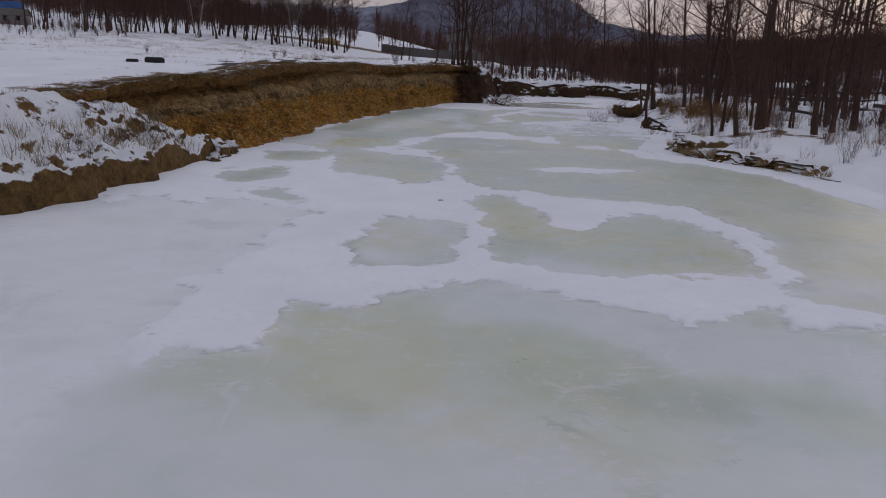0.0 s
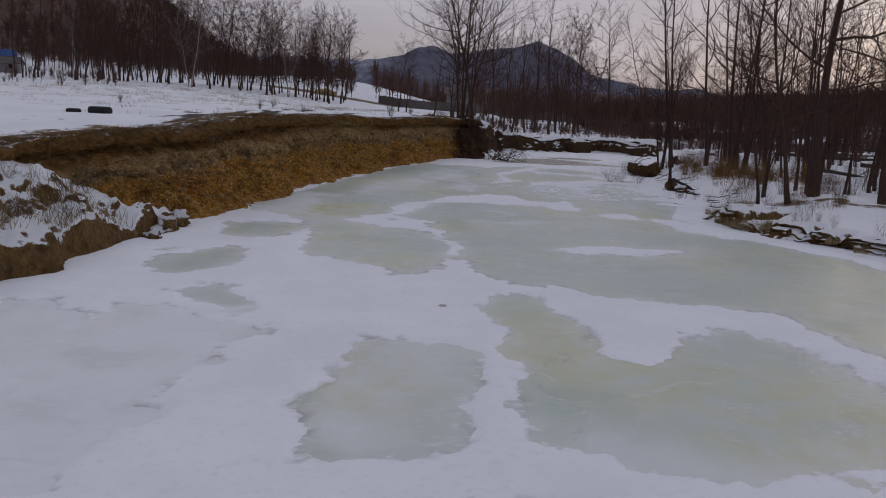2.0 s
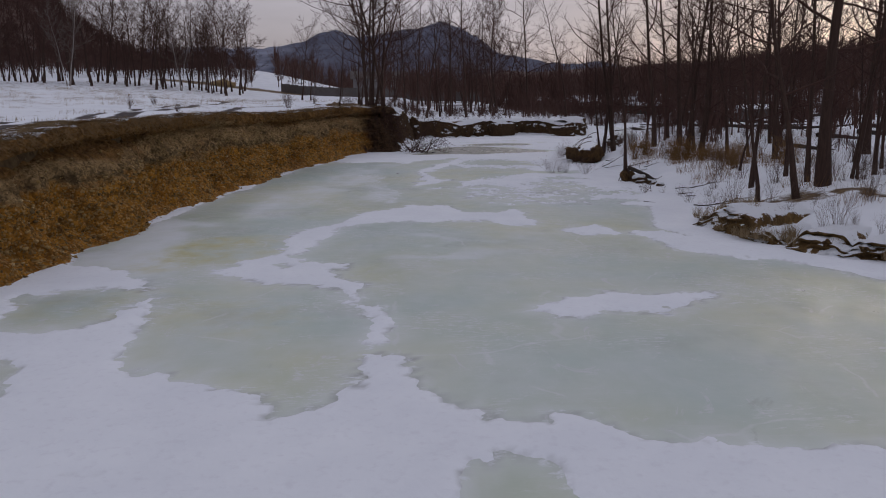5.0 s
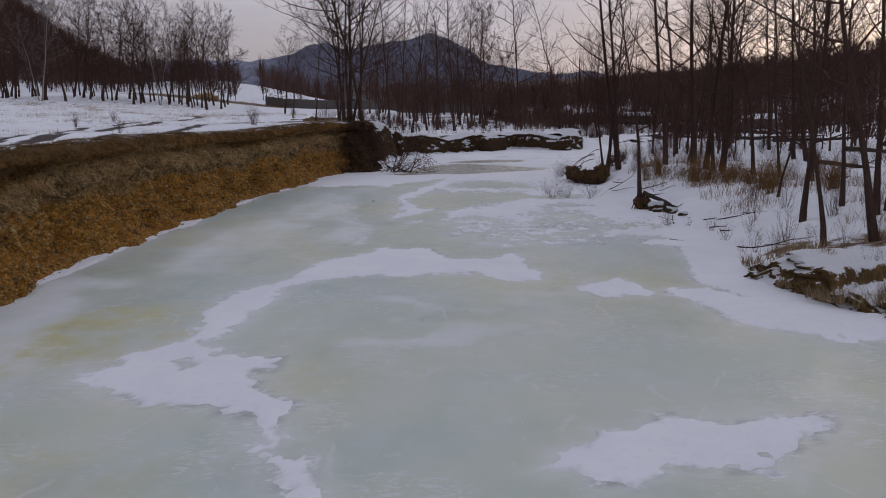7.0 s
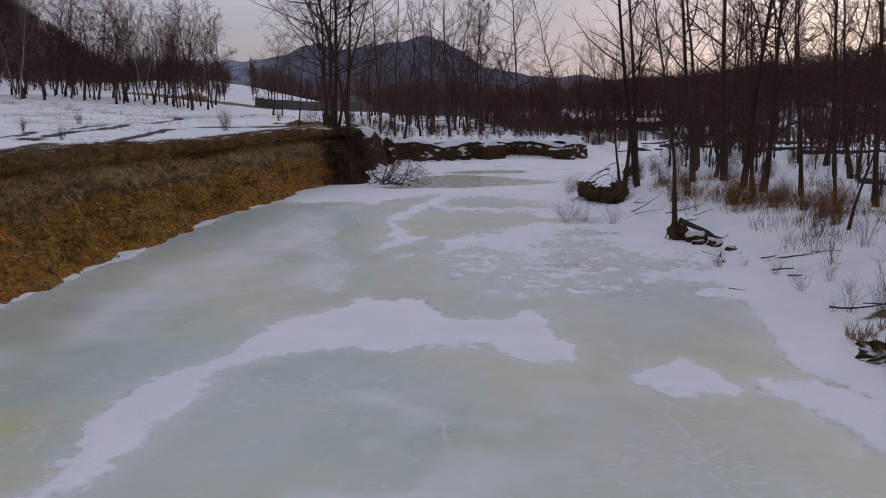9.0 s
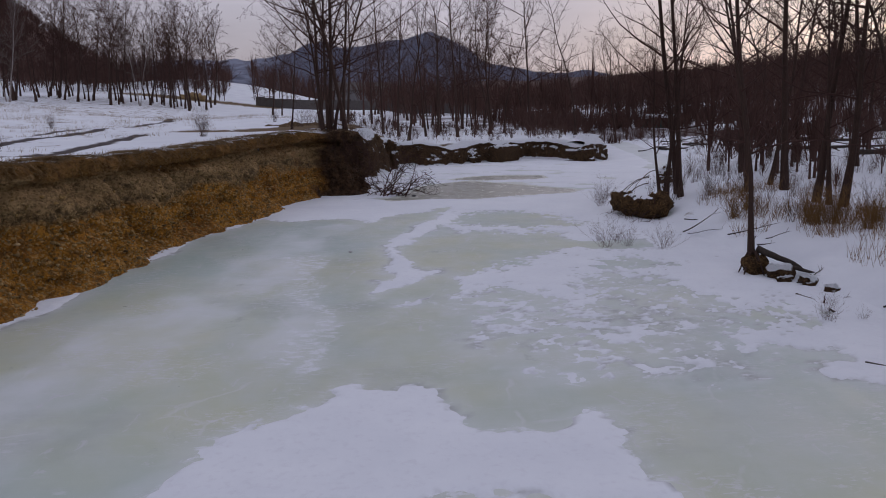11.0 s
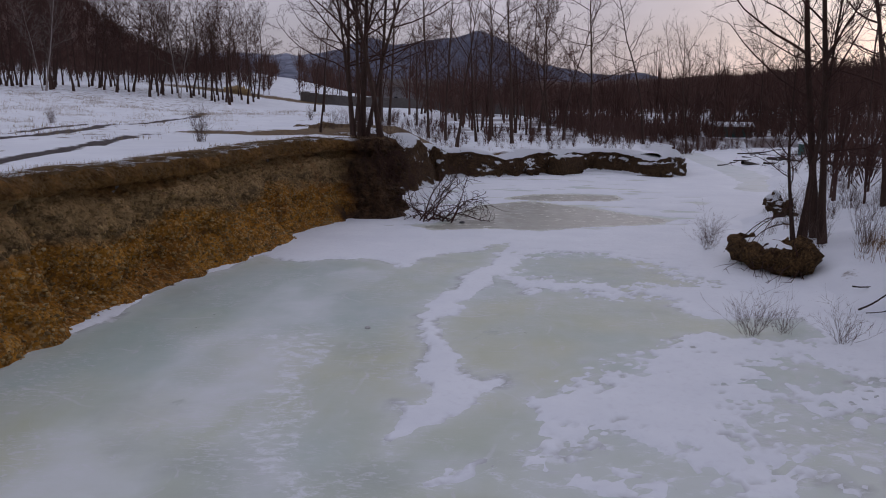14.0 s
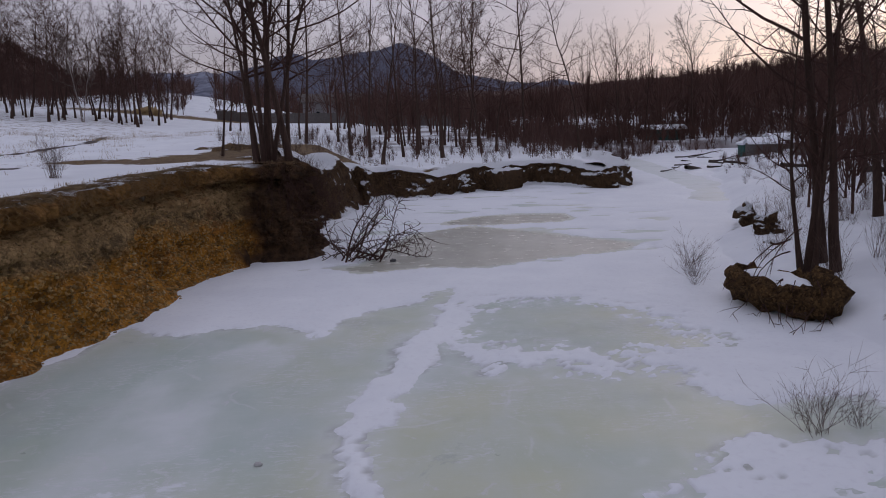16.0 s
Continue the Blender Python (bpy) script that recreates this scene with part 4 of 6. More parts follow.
def smooth_path(pts, step):
    """Places every step metres along a smooth curve through pts, with the land-side normal (to the left of the way)."""
    p = np.array(pts, float)
    q = np.vstack([2 * p[0] - p[1], p, 2 * p[-1] - p[-2]])
    out = []
    for i in range(1, len(q) - 2):
        a, b, c, e = q[i - 1], q[i], q[i + 1], q[i + 2]
        n = max(2, int(np.linalg.norm(c - b) / step))
        for k in range(n):
            t = k / n
            out.append(0.5 * (2 * b + (c - a) * t + (2 * a - 5 * b + 4 * c - e) * t * t + (3 * b - a - 3 * c + e) * t ** 3))
    out.append(p[-1])
    out = np.array(out)
    tan = np.gradient(out, axis=0)
    tan /= np.linalg.norm(tan, axis=1)[:, None]
    return out, np.stack([-tan[:, 1], tan[:, 0]], 1)


# the face of the cut bank: way back from the foot and height as a share of the whole, foot to sod
FACE = [(-0.30, -0.10), (-0.05, 0.02), (0.12, 0.12), (0.26, 0.24), (0.38, 0.36), (0.47, 0.48), (0.56, 0.58), (0.63, 0.66), (0.71, 0.735), (0.84, 0.775),
        (0.92, 0.80), (0.93, 0.82), (0.86, 0.832), (0.72, 0.84), (0.68, 0.86), (0.67, 0.90), (0.68, 0.945), (0.73, 0.985), (0.80, 1.0), (1.25, 1.004), (1.7, 1.005), (2.6, 0.96)]
# a low bank: a steep raw face under a snow cover
FACE_LOW = [(-0.25, -0.15), (-0.05, 0.0), (0.04, 0.15), (0.10, 0.35), (0.14, 0.55), (0.16, 0.72), (0.20, 0.82), (0.34, 0.93), (0.60, 1.0), (1.0, 1.05), (1.6, 1.06), (2.8, 0.95)]


def resample(prof, n):
    p = np.array(prof)
    s = np.r_[0, np.cumsum(np.hypot(*np.diff(p, axis=0).T))]
    q = np.linspace(0, s[-1], n)
    return np.stack([np.interp(q, s, p[:, 0]), np.interp(q, s, p[:, 1])], 1)


CLIFF_LINE = CUT_BANK[1:] + [(0.1, 67.6), (-0.2, 70.0), (-0.9, 72.4), (-2.0, 73.6)]
LOW_LINE = [(-1.7, 74.2), (0.2, 75.0), (0.9, 78), (1.5, 82.0), (3.0, 82.9), (4.7, 83.1), (6.6, 84.3), (8.1, 85.7), (10.4, 87.8), (12.0, 88.7), (13.2, 87.3), (15.1, 84.8),
            (16.6, 86.0), (17.4, 88), (18.2, 93), (20.5, 101)]
GRASSY_LINE = [(10.1, 37.4), (9.7, 36.2), (9.5, 35.0), (9.65, 33.6), (10.15, 32.1), (11.2, 30.5), (12.5, 28.6), (13.5, 26.6)]


def bank_face(name, pts, step, rows, rough, seed, humus_from, lift=0.03, shallow=1.0, mat="cliff", face=None, lumps_at=()):
    """Sweeps the raw face along the foot of a bank; humus_from: the y past which the earth is dark topsoil."""
    line, nrm = smooth_path(pts, step)
    prof = resample(face or FACE, rows)
    nu, nv = len(line), len(prof)
    arc = np.r_[0, np.cumsum(np.hypot(*np.diff(line, axis=0).T))]
    back = line + nrm * 1.6
    top = base_height(back[:, 0], back[:, 1]) * shallow + lift
    if rough < 0.9:
        top = top * (0.93 + 0.12 * fbm(arc / 2.2, arc * 0, seed + 30, 3))
    if lumps_at:
        # separate torn lumps, the bank between them low and snowed over
        tops = np.max([sstep(wide + 0.45, wide, np.abs(line[:, 1] - y)) * tall for y, wide, tall in lumps_at], axis=0)
        top = top * np.maximum(tops, 0.10) * sstep(0, 1.3, arc) * sstep(arc[-1], arc[-1] - 1.3, arc)
    u = arc[:, None] * np.ones((1, nv))
    v = np.ones((nu, 1)) * prof[None, :, 1]
    rise = v * 3.0
    gully = 0.30 * fbm(u / 3.4, rise * 0.15, seed, 3) + 0.34 * np.abs(fbm(u / 1.5, rise * 0.22, seed + 4, 3))
    lumps = 0.16 * fbm(u / 0.55, rise / 0.45, seed + 6, 4) + 0.10 * fbm(u / 0.17, rise / 0.15, seed + 8, 3)
    lip = 0.35 * fbm(u / 1.6, rise * 0, seed + 10, 4)
    lumps = lumps * (1 + 1.3 * sstep(humus_from - 0.5, humus_from + 0.5, line[:, None, 1]) * (rough > 0.9))
    w_face = sstep(-0.05, 0.12, v) * sstep(1.05, 0.97, v)
    sod = sstep(0.84, 0.9, v)
    over = 0.5 + 0.5 * vnoise(u / 2.3, u * 0, seed + 12)
    bx = prof[None, :, 0] + rough * w_face * (gully * (1 - 0.5 * sod) + lumps + lip * 0.3 * sod) - 0.14 * sod * sstep(1.03, 0.95, v) * over * rough
    hang = 0.5 + 0.5 * vnoise(u / 4.5 + 3.7, u * 0, seed + 20)
    bx = bx - 0.22 + 0.20 * rough * hang * w_face * sstep(0.70, 0.78, v) * sstep(0.85, 0.825, v)
    bx = bx - rough * 0.25 * np.clip(fbm(u / 1.4, u * 0, seed + 14, 3), -0.5, 1) * sstep(0.35, 0.0, v)
    x = line[:, None, 0] + nrm[:, None, 0] * bx
    y = line[:, None, 1] + nrm[:, None, 1] * bx
    flat = sstep(1.0, 1.6, prof[None, :, 0])
    z = v * top[:, None] + 0.05 * lumps * w_face + 0.045 * rough * fbm(u / 0.6, prof[None, :, 0] / 0.6 * np.ones((nu, 1)), seed + 16, 4) * sod * (1 - 0.6 * flat)
    ragged = 0.35 * fbm(u / 0.8, rise / 0.5, seed + 18, 3)
    humus = sstep(-2.05, -1.55, x + ragged) * sstep(humus_from - 3.0, humus_from - 2.0, y) if rough > 0.9 else np.ones_like(x)
    # shade of the hollow downstream face, painted by thickening the dark topsoil
    soil = sstep(46, 33, y + 2.5 * fbm(u / 3.0, rise / 0.8, seed + 22, 3))
    me = mesh_of(name, np.stack([x.ravel(), y.ravel(), z.ravel()], 1), grid_faces(nu, nv), MAT[mat], True, {"up": v.ravel(), "humus": humus.ravel(), "soil": soil.ravel()})
    return new(name, me), line, nrm, top


def build_cliff():
    ob, line, nrm, top = bank_face("river_cliff", CLIFF_LINE, 0.10, 84, 1.0, 91, 65.4)
    tagged(ob, "undercut brown gravel river bank with dark sod on top", "river bank", kind="structure")
    low = bank_face("low_bank", LOW_LINE, 0.12, 44, 0.6, 191, -50.0, 0.03, 1.0, "earth", FACE_LOW)[0]
    tagged(low, "low crumbling dark earth bank under a snow cover", "river bank", kind="structure")
    grassy = bank_face("grassy_bank", GRASSY_LINE, 0.07, 56, 0.85, 231, -50.0, 0.0, 0.66, "torn_bank", FACE_LOW, [(34.0, 0.8, 1.0), (32.6, 0.1, 0.55), (31.3, 0.3, 0.85), (30.35, 0.2, 0.75), (29.1, 0.55, 0.7)])[0]
    tagged(grassy, "low torn bank of brown grass and earth, half under snow", "river bank", kind="structure")
    return ob, line, nrm, top


def build_slump():
    """A slab of bank that slid down in front of the cliff: snow on top, a raw earth edge above the ice."""
    ys = np.linspace(9.0, 27.6, 230)
    vs = np.linspace(0, 1, 64)
    gy, gv = np.meshgrid(ys, vs, indexing="ij")
    front = np.interp(gy, [9, 12, 13.2, 14.4, 15.2, 16.0, 18, 21.5, 24.5, 27.6], [-7.6, -7.15, -7.2, -7.15, -7.7, -7.0, -6.9, -6.7, -6.7, -7.1])
    front = front + 0.22 * fbm(gy / 1.2, gy * 0, 111, 4)
    back = np.interp(gy, [9, 15, 23, 25.8, 27.6], [-10.1, -9.85, -9.7, -9.3, -8.4])
    edge = np.interp(gy, [9, 13, 14.4, 15.2, 16, 18, 22, 24.5, 26.2, 27.6], [0.62, 0.55, 0.5, 0.15, 0.52, 0.6, 0.58, 0.5, 0.35, 0.0])
    crest = np.interp(gy, [9, 14, 18, 21, 23, 25, 26.5, 27.6], [1.6, 1.7, 1.9, 2.05, 1.95, 1.4, 0.8, 0.0])
    w = np.clip(gv / 0.06, 0, 1)
    x = front - 0.18 * w * (1 - 0) + (back - front + 0.18) * np.clip((gv - 0.06) / 0.94, 0, 1)
    up = np.clip((gv - 0.06) / 0.94, 0, 1)
    z = -0.12 + (edge + 0.12) * sstep(0.0, 1.0, w) + (crest - edge) * (0.75 * up + 0.25 * sstep(0, 1, up))
    brushy = sstep(16.0, 18.5, gy) * sstep(0.9, 0.5, up)
    z = z + w * (0.17 * fbm(x / 1.1, gy / 1.1, 113, 4) + (0.05 + 0.13 * brushy) * fbm(x / 0.38, gy / 0.38, 115, 4, 0.6))
    me = mesh_of("slump", np.stack([x.ravel(), gy.ravel(), z.ravel()], 1), grid_faces(len(ys), len(vs))[:, ::-1], MAT["slab"], True)
    return tagged(new("slumped_bank", me), "slab of slid river bank, snow-topped with a raw earth edge", "river bank", kind="structure")


ground = build_ground()
ice = build_ice()
snow = build_snow_on_ice()
cliff, cliff_line, cliff_nrm, cliff_top = build_cliff()
slump = build_slump()


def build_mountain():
    """The mountain at the head of the valley, far off, its haze painted blue."""
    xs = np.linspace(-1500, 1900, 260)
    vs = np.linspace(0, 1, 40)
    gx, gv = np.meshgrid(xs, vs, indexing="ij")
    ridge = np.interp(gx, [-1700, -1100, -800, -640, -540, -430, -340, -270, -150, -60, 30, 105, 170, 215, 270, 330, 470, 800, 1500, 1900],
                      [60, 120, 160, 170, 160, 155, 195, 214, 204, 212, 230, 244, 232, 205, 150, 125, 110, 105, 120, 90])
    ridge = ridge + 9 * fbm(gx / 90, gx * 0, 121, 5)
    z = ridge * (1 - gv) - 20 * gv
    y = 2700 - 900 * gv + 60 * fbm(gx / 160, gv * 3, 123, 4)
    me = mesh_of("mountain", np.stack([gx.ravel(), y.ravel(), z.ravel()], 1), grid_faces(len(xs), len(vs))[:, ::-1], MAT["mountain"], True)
    return tagged(new("far_mountain", me), "distant forested mountain ridge painted blue for haze at the valley head", "mountain", kind="structure")


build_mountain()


# ---- trees: a trunk and a crown of limbs, branches and twigs ----
class Wood:
    """Collects tapered tubes into one mesh."""

    def __init__(self):
        self.v, self.f = [], []

    def tube(self, pts, radii, sides):
        v, f = self.v, self.f
        first = len(v)
        n = len(pts)
        for i, (p, r) in enumerate(zip(pts, radii)):
            t = (pts[min(i + 1, n - 1)] - pts[max(i - 1, 0)]).normalized()
            a = t.cross(Vector((0.31, 0.87, 0.12)))
            if a.length < 0.1:
                a = t.cross(Vector((1, 0, 0)))
            a.normalize()
            b = t.cross(a)
            if i == n - 1:
                v.append(p)
                break
            for k in range(sides):
                w = 2 * math.pi * k / sides
                v.append(p + (a * math.cos(w) + b * math.sin(w)) * r)
        for i in range(n - 1):
            s = first + i * sides
            for k in range(sides):
                k2 = (k + 1) % sides
                if i == n - 2:
                    f.append((s + k, s + k2, first + (n - 1) * sides))
                else:
                    f.append((s + k, s + k2, s + sides + k2, s + sides + k))

    def sliver(self, a, b, r):
        """A twig too far off to show its roundness."""
        side = (b - a).cross(Vector((0.31, 0.87, 0.12))).normalized() * r
        self.f.append((len(self.v), len(self.v) + 1, len(self.v) + 2))
        self.v += [a - side, a + side, b]

    def mesh(self, name, mat, smooth=True):
        return mesh_of(name, self.v, self.f, mat, smooth)


def bend(rng, start, way, length, n, wander, lift):
    """Places along a limb that wanders and turns upwards."""
    pts, p, d = [start.copy()], start.copy(), way.normalized()
    for _ in range(n):
        d = (d + Vector((rng.gauss(0, wander), rng.gauss(0, wander), rng.gauss(0, wander) + lift))).normalized()
        p = p + d * (length / n)
        pts.append(p.copy())
    return pts


def along(pts, t):
    s = t * (len(pts) - 1)
    i = min(int(s), len(pts) - 2)
    return pts[i].lerp(pts[i + 1], s - i), (pts[i + 1] - pts[i]).normalized()


def side_way(rng, d, angle, turn):
    a = d.cross(Vector((0.2, 0.3, 1.0)))
    if a.length < 0.05:
        a = d.cross(Vector((1, 0, 0)))
    a.normalize()
    b = d.cross(a)
    out = a * math.cos(turn) + b * math.sin(turn)
    return (d * math.cos(angle) + out * math.sin(angle)).normalized()


def grow(rng, crown, parent, length, radius, level, spec):
    """Branches of one limb, down to the twigs: wide and long below, steep and short at the top, fining out to hair."""
    counts, ratio = spec["counts"], spec["ratio"]
    if level >= len(counts):
        return
    n, low, last = counts[level], spec["from"][level], level == len(counts) - 1
    turn = rng.random() * 6.28
    wide, steep = max(spec["angle"][level]), min(spec["angle"][level])
    for k in range(n):
        u = (k + rng.random() * 0.8) / n
        t = low + (0.985 - low) * u
        p, d = along(parent, t)
        turn += 2.4 + rng.gauss(0, 0.5)
        ang = radians(wide + (steep - wide) * u + rng.gauss(0, 7))
        if level == 0 and spec.get("round"):
            shape = 0.45 + 0.62 * math.sin(math.pi * min(1.0, 0.12 + 0.80 * u))
        else:
            shape = 1.0 - 0.6 * (t if level else t ** 1.5)
        ln = length * ratio[level] * rng.uniform(0.6, 1.2) * shape
        r = max(spec.get("least", 0.0045), min(radius * (1 - 0.75 * t) * 0.55, ln * (0.0092 if level == 0 else 0.012) + 0.003))
        segs = spec.get("tip", 2) if last else (7, spec.get("mid", 4), 3)[min(level, 2)]
        wander, lift = spec["wander"] * (1.2, 1.5, 1.8, 2.0)[level], spec["lift"] * (1.0, 0.7, 0.5, 0.3)[level]
        pts = bend(rng, p, side_way(rng, d, ang, turn), ln, segs, wander, lift)
        if last and spec.get("sliver"):
            crown.sliver(pts[0], pts[-1], r)
        else:
            crown.tube(pts, [r * (1 - 0.85 * i / segs) for i in range(segs + 1)], 3 if last or level else 5)
        grow(rng, crown, pts, ln, r, level + 1, spec)


TALL = dict(tip=1, mid=3, least=0.0075, counts=(24, 8, 8), ratio=(0.35, 0.44, 0.46), angle=((34, 72), (28, 60), (25, 58)), wander=0.11, lift=0.06)
TALL["from"] = (0.25, 0.18, 0.12)
BROAD = dict(round=True, tip=1, least=0.0062, counts=(14, 8, 6, 4), ratio=(0.46, 0.44, 0.44, 0.46), angle=((26, 72), (28, 60), (25, 60), (25, 60)), wander=0.11, lift=0.075)
BROAD["from"] = (0.22, 0.15, 0.12, 0.15)
GROVE = dict(round=True, least=0.0165, tip=1, mid=3, counts=(16, 9, 12), sliver=True, ratio=(0.45, 0.46, 0.50), angle=((26, 76), (28, 62), (22, 65)), wander=0.12, lift=0.055)
GROVE["from"] = (0.25, 0.15, 0.12)
THIN = dict(counts=(14, 6, 4), tip=1, mid=3, ratio=(0.28, 0.45, 0.45), angle=((28, 60), (28, 55), (25, 55)), wander=0.10, lift=0.07)
THIN["from"] = (0.25, 0.15, 0.15)


def make_tree(seed, height, radius, spec, label, stems=1, lean=0.06, bark="bark", name="tree", group="bare trees", bow=0.025):
    """One bare tree: each stem is a trunk, the crown holds limbs and twigs."""
    rng = random.Random(seed)
    root = thing(name, label, "tree", group)
    crown = Wood()
    for s in range(stems):
        trunk = Wood()
        a = 6.28 * s / max(stems, 1) + rng.random()
        out = Vector((math.cos(a), math.sin(a), 0))
        tilt = lean if stems == 1 else lean + 0.10 * rng.random()
        h = height * (1 if s == 0 else rng.uniform(0.7, 0.98))
        r = radius * (1 if s == 0 else rng.uniform(0.55, 0.85))
        start = out * (0 if stems == 1 else radius * 1.6) + Vector((0, 0, -0.25))
        pts = bend(rng, start, Vector((out.x * tilt, out.y * tilt, 1)), h, 14, bow, 0.02)
        radii = [r * (1.45 if i == 0 else 1.12 if i == 1 else (1 - 0.92 * (i / 14) ** 0.9)) for i in range(15)]
        trunk.tube(pts, radii, 9)
        part("trunk", trunk.mesh("trunk", MAT[bark]), root)
        grow(rng, crown, pts, h, r, 0, spec)
    part("crown", crown.mesh("crown", MAT["birch_twig" if bark == "birch" else "twig"]), root)
    return root


def place(x, y, s=1.0, rz=0.0, z=None, tilt=(0.0, 0.0)):
    z = ground_z(x, y) if z is None else z
    return pose(x, y, z, tilt[0], tilt[1], rz) @ Matrix.Scale(s, 4)


class Nursery:
    """Kinds of trees, each built once; the first call places the original, later calls place copies."""

    def __init__(self):
        self.kinds, self.used = {}, set()

    def add(self, key, *args, **kw):
        self.kinds[key] = make_tree(*args, **kw)

    def put(self, key, m):
        if key not in self.used:
            self.used.add(key)
            self.kinds[key].matrix_basis = m
            return self.kinds[key]
        return copy_thing(self.kinds[key], m)


trees = Nursery()
L_TALL = "tall bare grey-brown tree on a snowy river bank"
L_BROAD = "broad bare tree with spreading dark limbs in snow"
for i in range(4):
    trees.add(("tall", i), 100 + i, 16.0 + i, 0.105 + 0.012 * i, TALL, L_TALL, lean=0.03 + 0.04 * i, bow=0.06)
for i in range(3):
    trees.add(("broad", i), 140 + i, 14.0 + i, 0.16, BROAD, L_BROAD, lean=0.05, bow=0.05)
for i in range(3):
    trees.add(("thin", i), 170 + i, 7.5 + i, 0.06, THIN, "thin bare sapling on a snowy bank", lean=0.08, name="sapling", group="saplings")
trees.add(("great", 0), 155, 17.0, 0.18, BROAD, "great bare bank tree with thick trunk and arching limbs", stems=1, lean=0.02, bow=0.035)
CLUMP = dict(BROAD, counts=(18, 9, 7, 4))
trees.add(("clump", 0), 181, 14.5, 0.13, CLUMP, "clump of bare trunks with spreading limbs on the cliff corner", stems=5, lean=0.12, bow=0.03)
trees.add(("multi", 0), 191, 14.0, 0.14, TALL, "bare tree with several leaning trunks from one root", stems=3, lean=0.10)
for i in range(4):
    trees.add(("grove", i), 200 + i, 15.0, 0.17, GROVE, "bare broad-crowned tree of a grove on the snowfield", lean=0.05, group="grove trees", bow=0.065)
BIRCH = dict(GROVE, ratio=(0.27, 0.46, 0.50), angle=((18, 48), (25, 50), (22, 55)))
trees.add(("birch", 0), 211, 15.5, 0.13, BIRCH, "pale-barked bare birch tree at the edge of the grove", bark="birch", stems=2, group="grove trees")

rng = random.Random(7)

# trees along the flood plain bank, near ones first: (x, y, kind, variant, scale)
BANK_TREES = [(13.4, 36.5, "great", 0, 1.0), (12.2, 35.6, "tall", 1, 0.72), (15.0, 34.6, "tall", 2, 0.85), (12.6, 39.6, "thin", 1, 1.3),
              (16.4, 36.4, "tall", 0, 0.9), (18.2, 38.6, "tall", 3, 0.95), (13.8, 38.2, "thin", 2, 1.3), (21, 40, "broad", 1, 0.9), (23, 45, "broad", 0, 0.9),
              (15.3, 52.0, "multi", 0, 0.85), (16.7, 59.4, "tall", 1, 1.0), (16.2, 50.6, "tall", 0, 0.8), (17.2, 47.8, "thin", 0, 1.5)]
BANK_TREES += [(20.5, 44, "tall", 2, 1.0), (22, 49, "broad", 2, 0.95), (14.9, 52.6, "thin", 2, 1.4), (17.7, 64.2, "tall", 3, 0.9),
               (14.4, 56.2, "thin", 1, 1.5), (22, 57, "multi", 0, 0.9), (16.0, 56.7, "thin", 0, 1.5), (24, 63, "broad", 0, 0.9), (11.3, 36.1, "tall", 0, 0.6)]


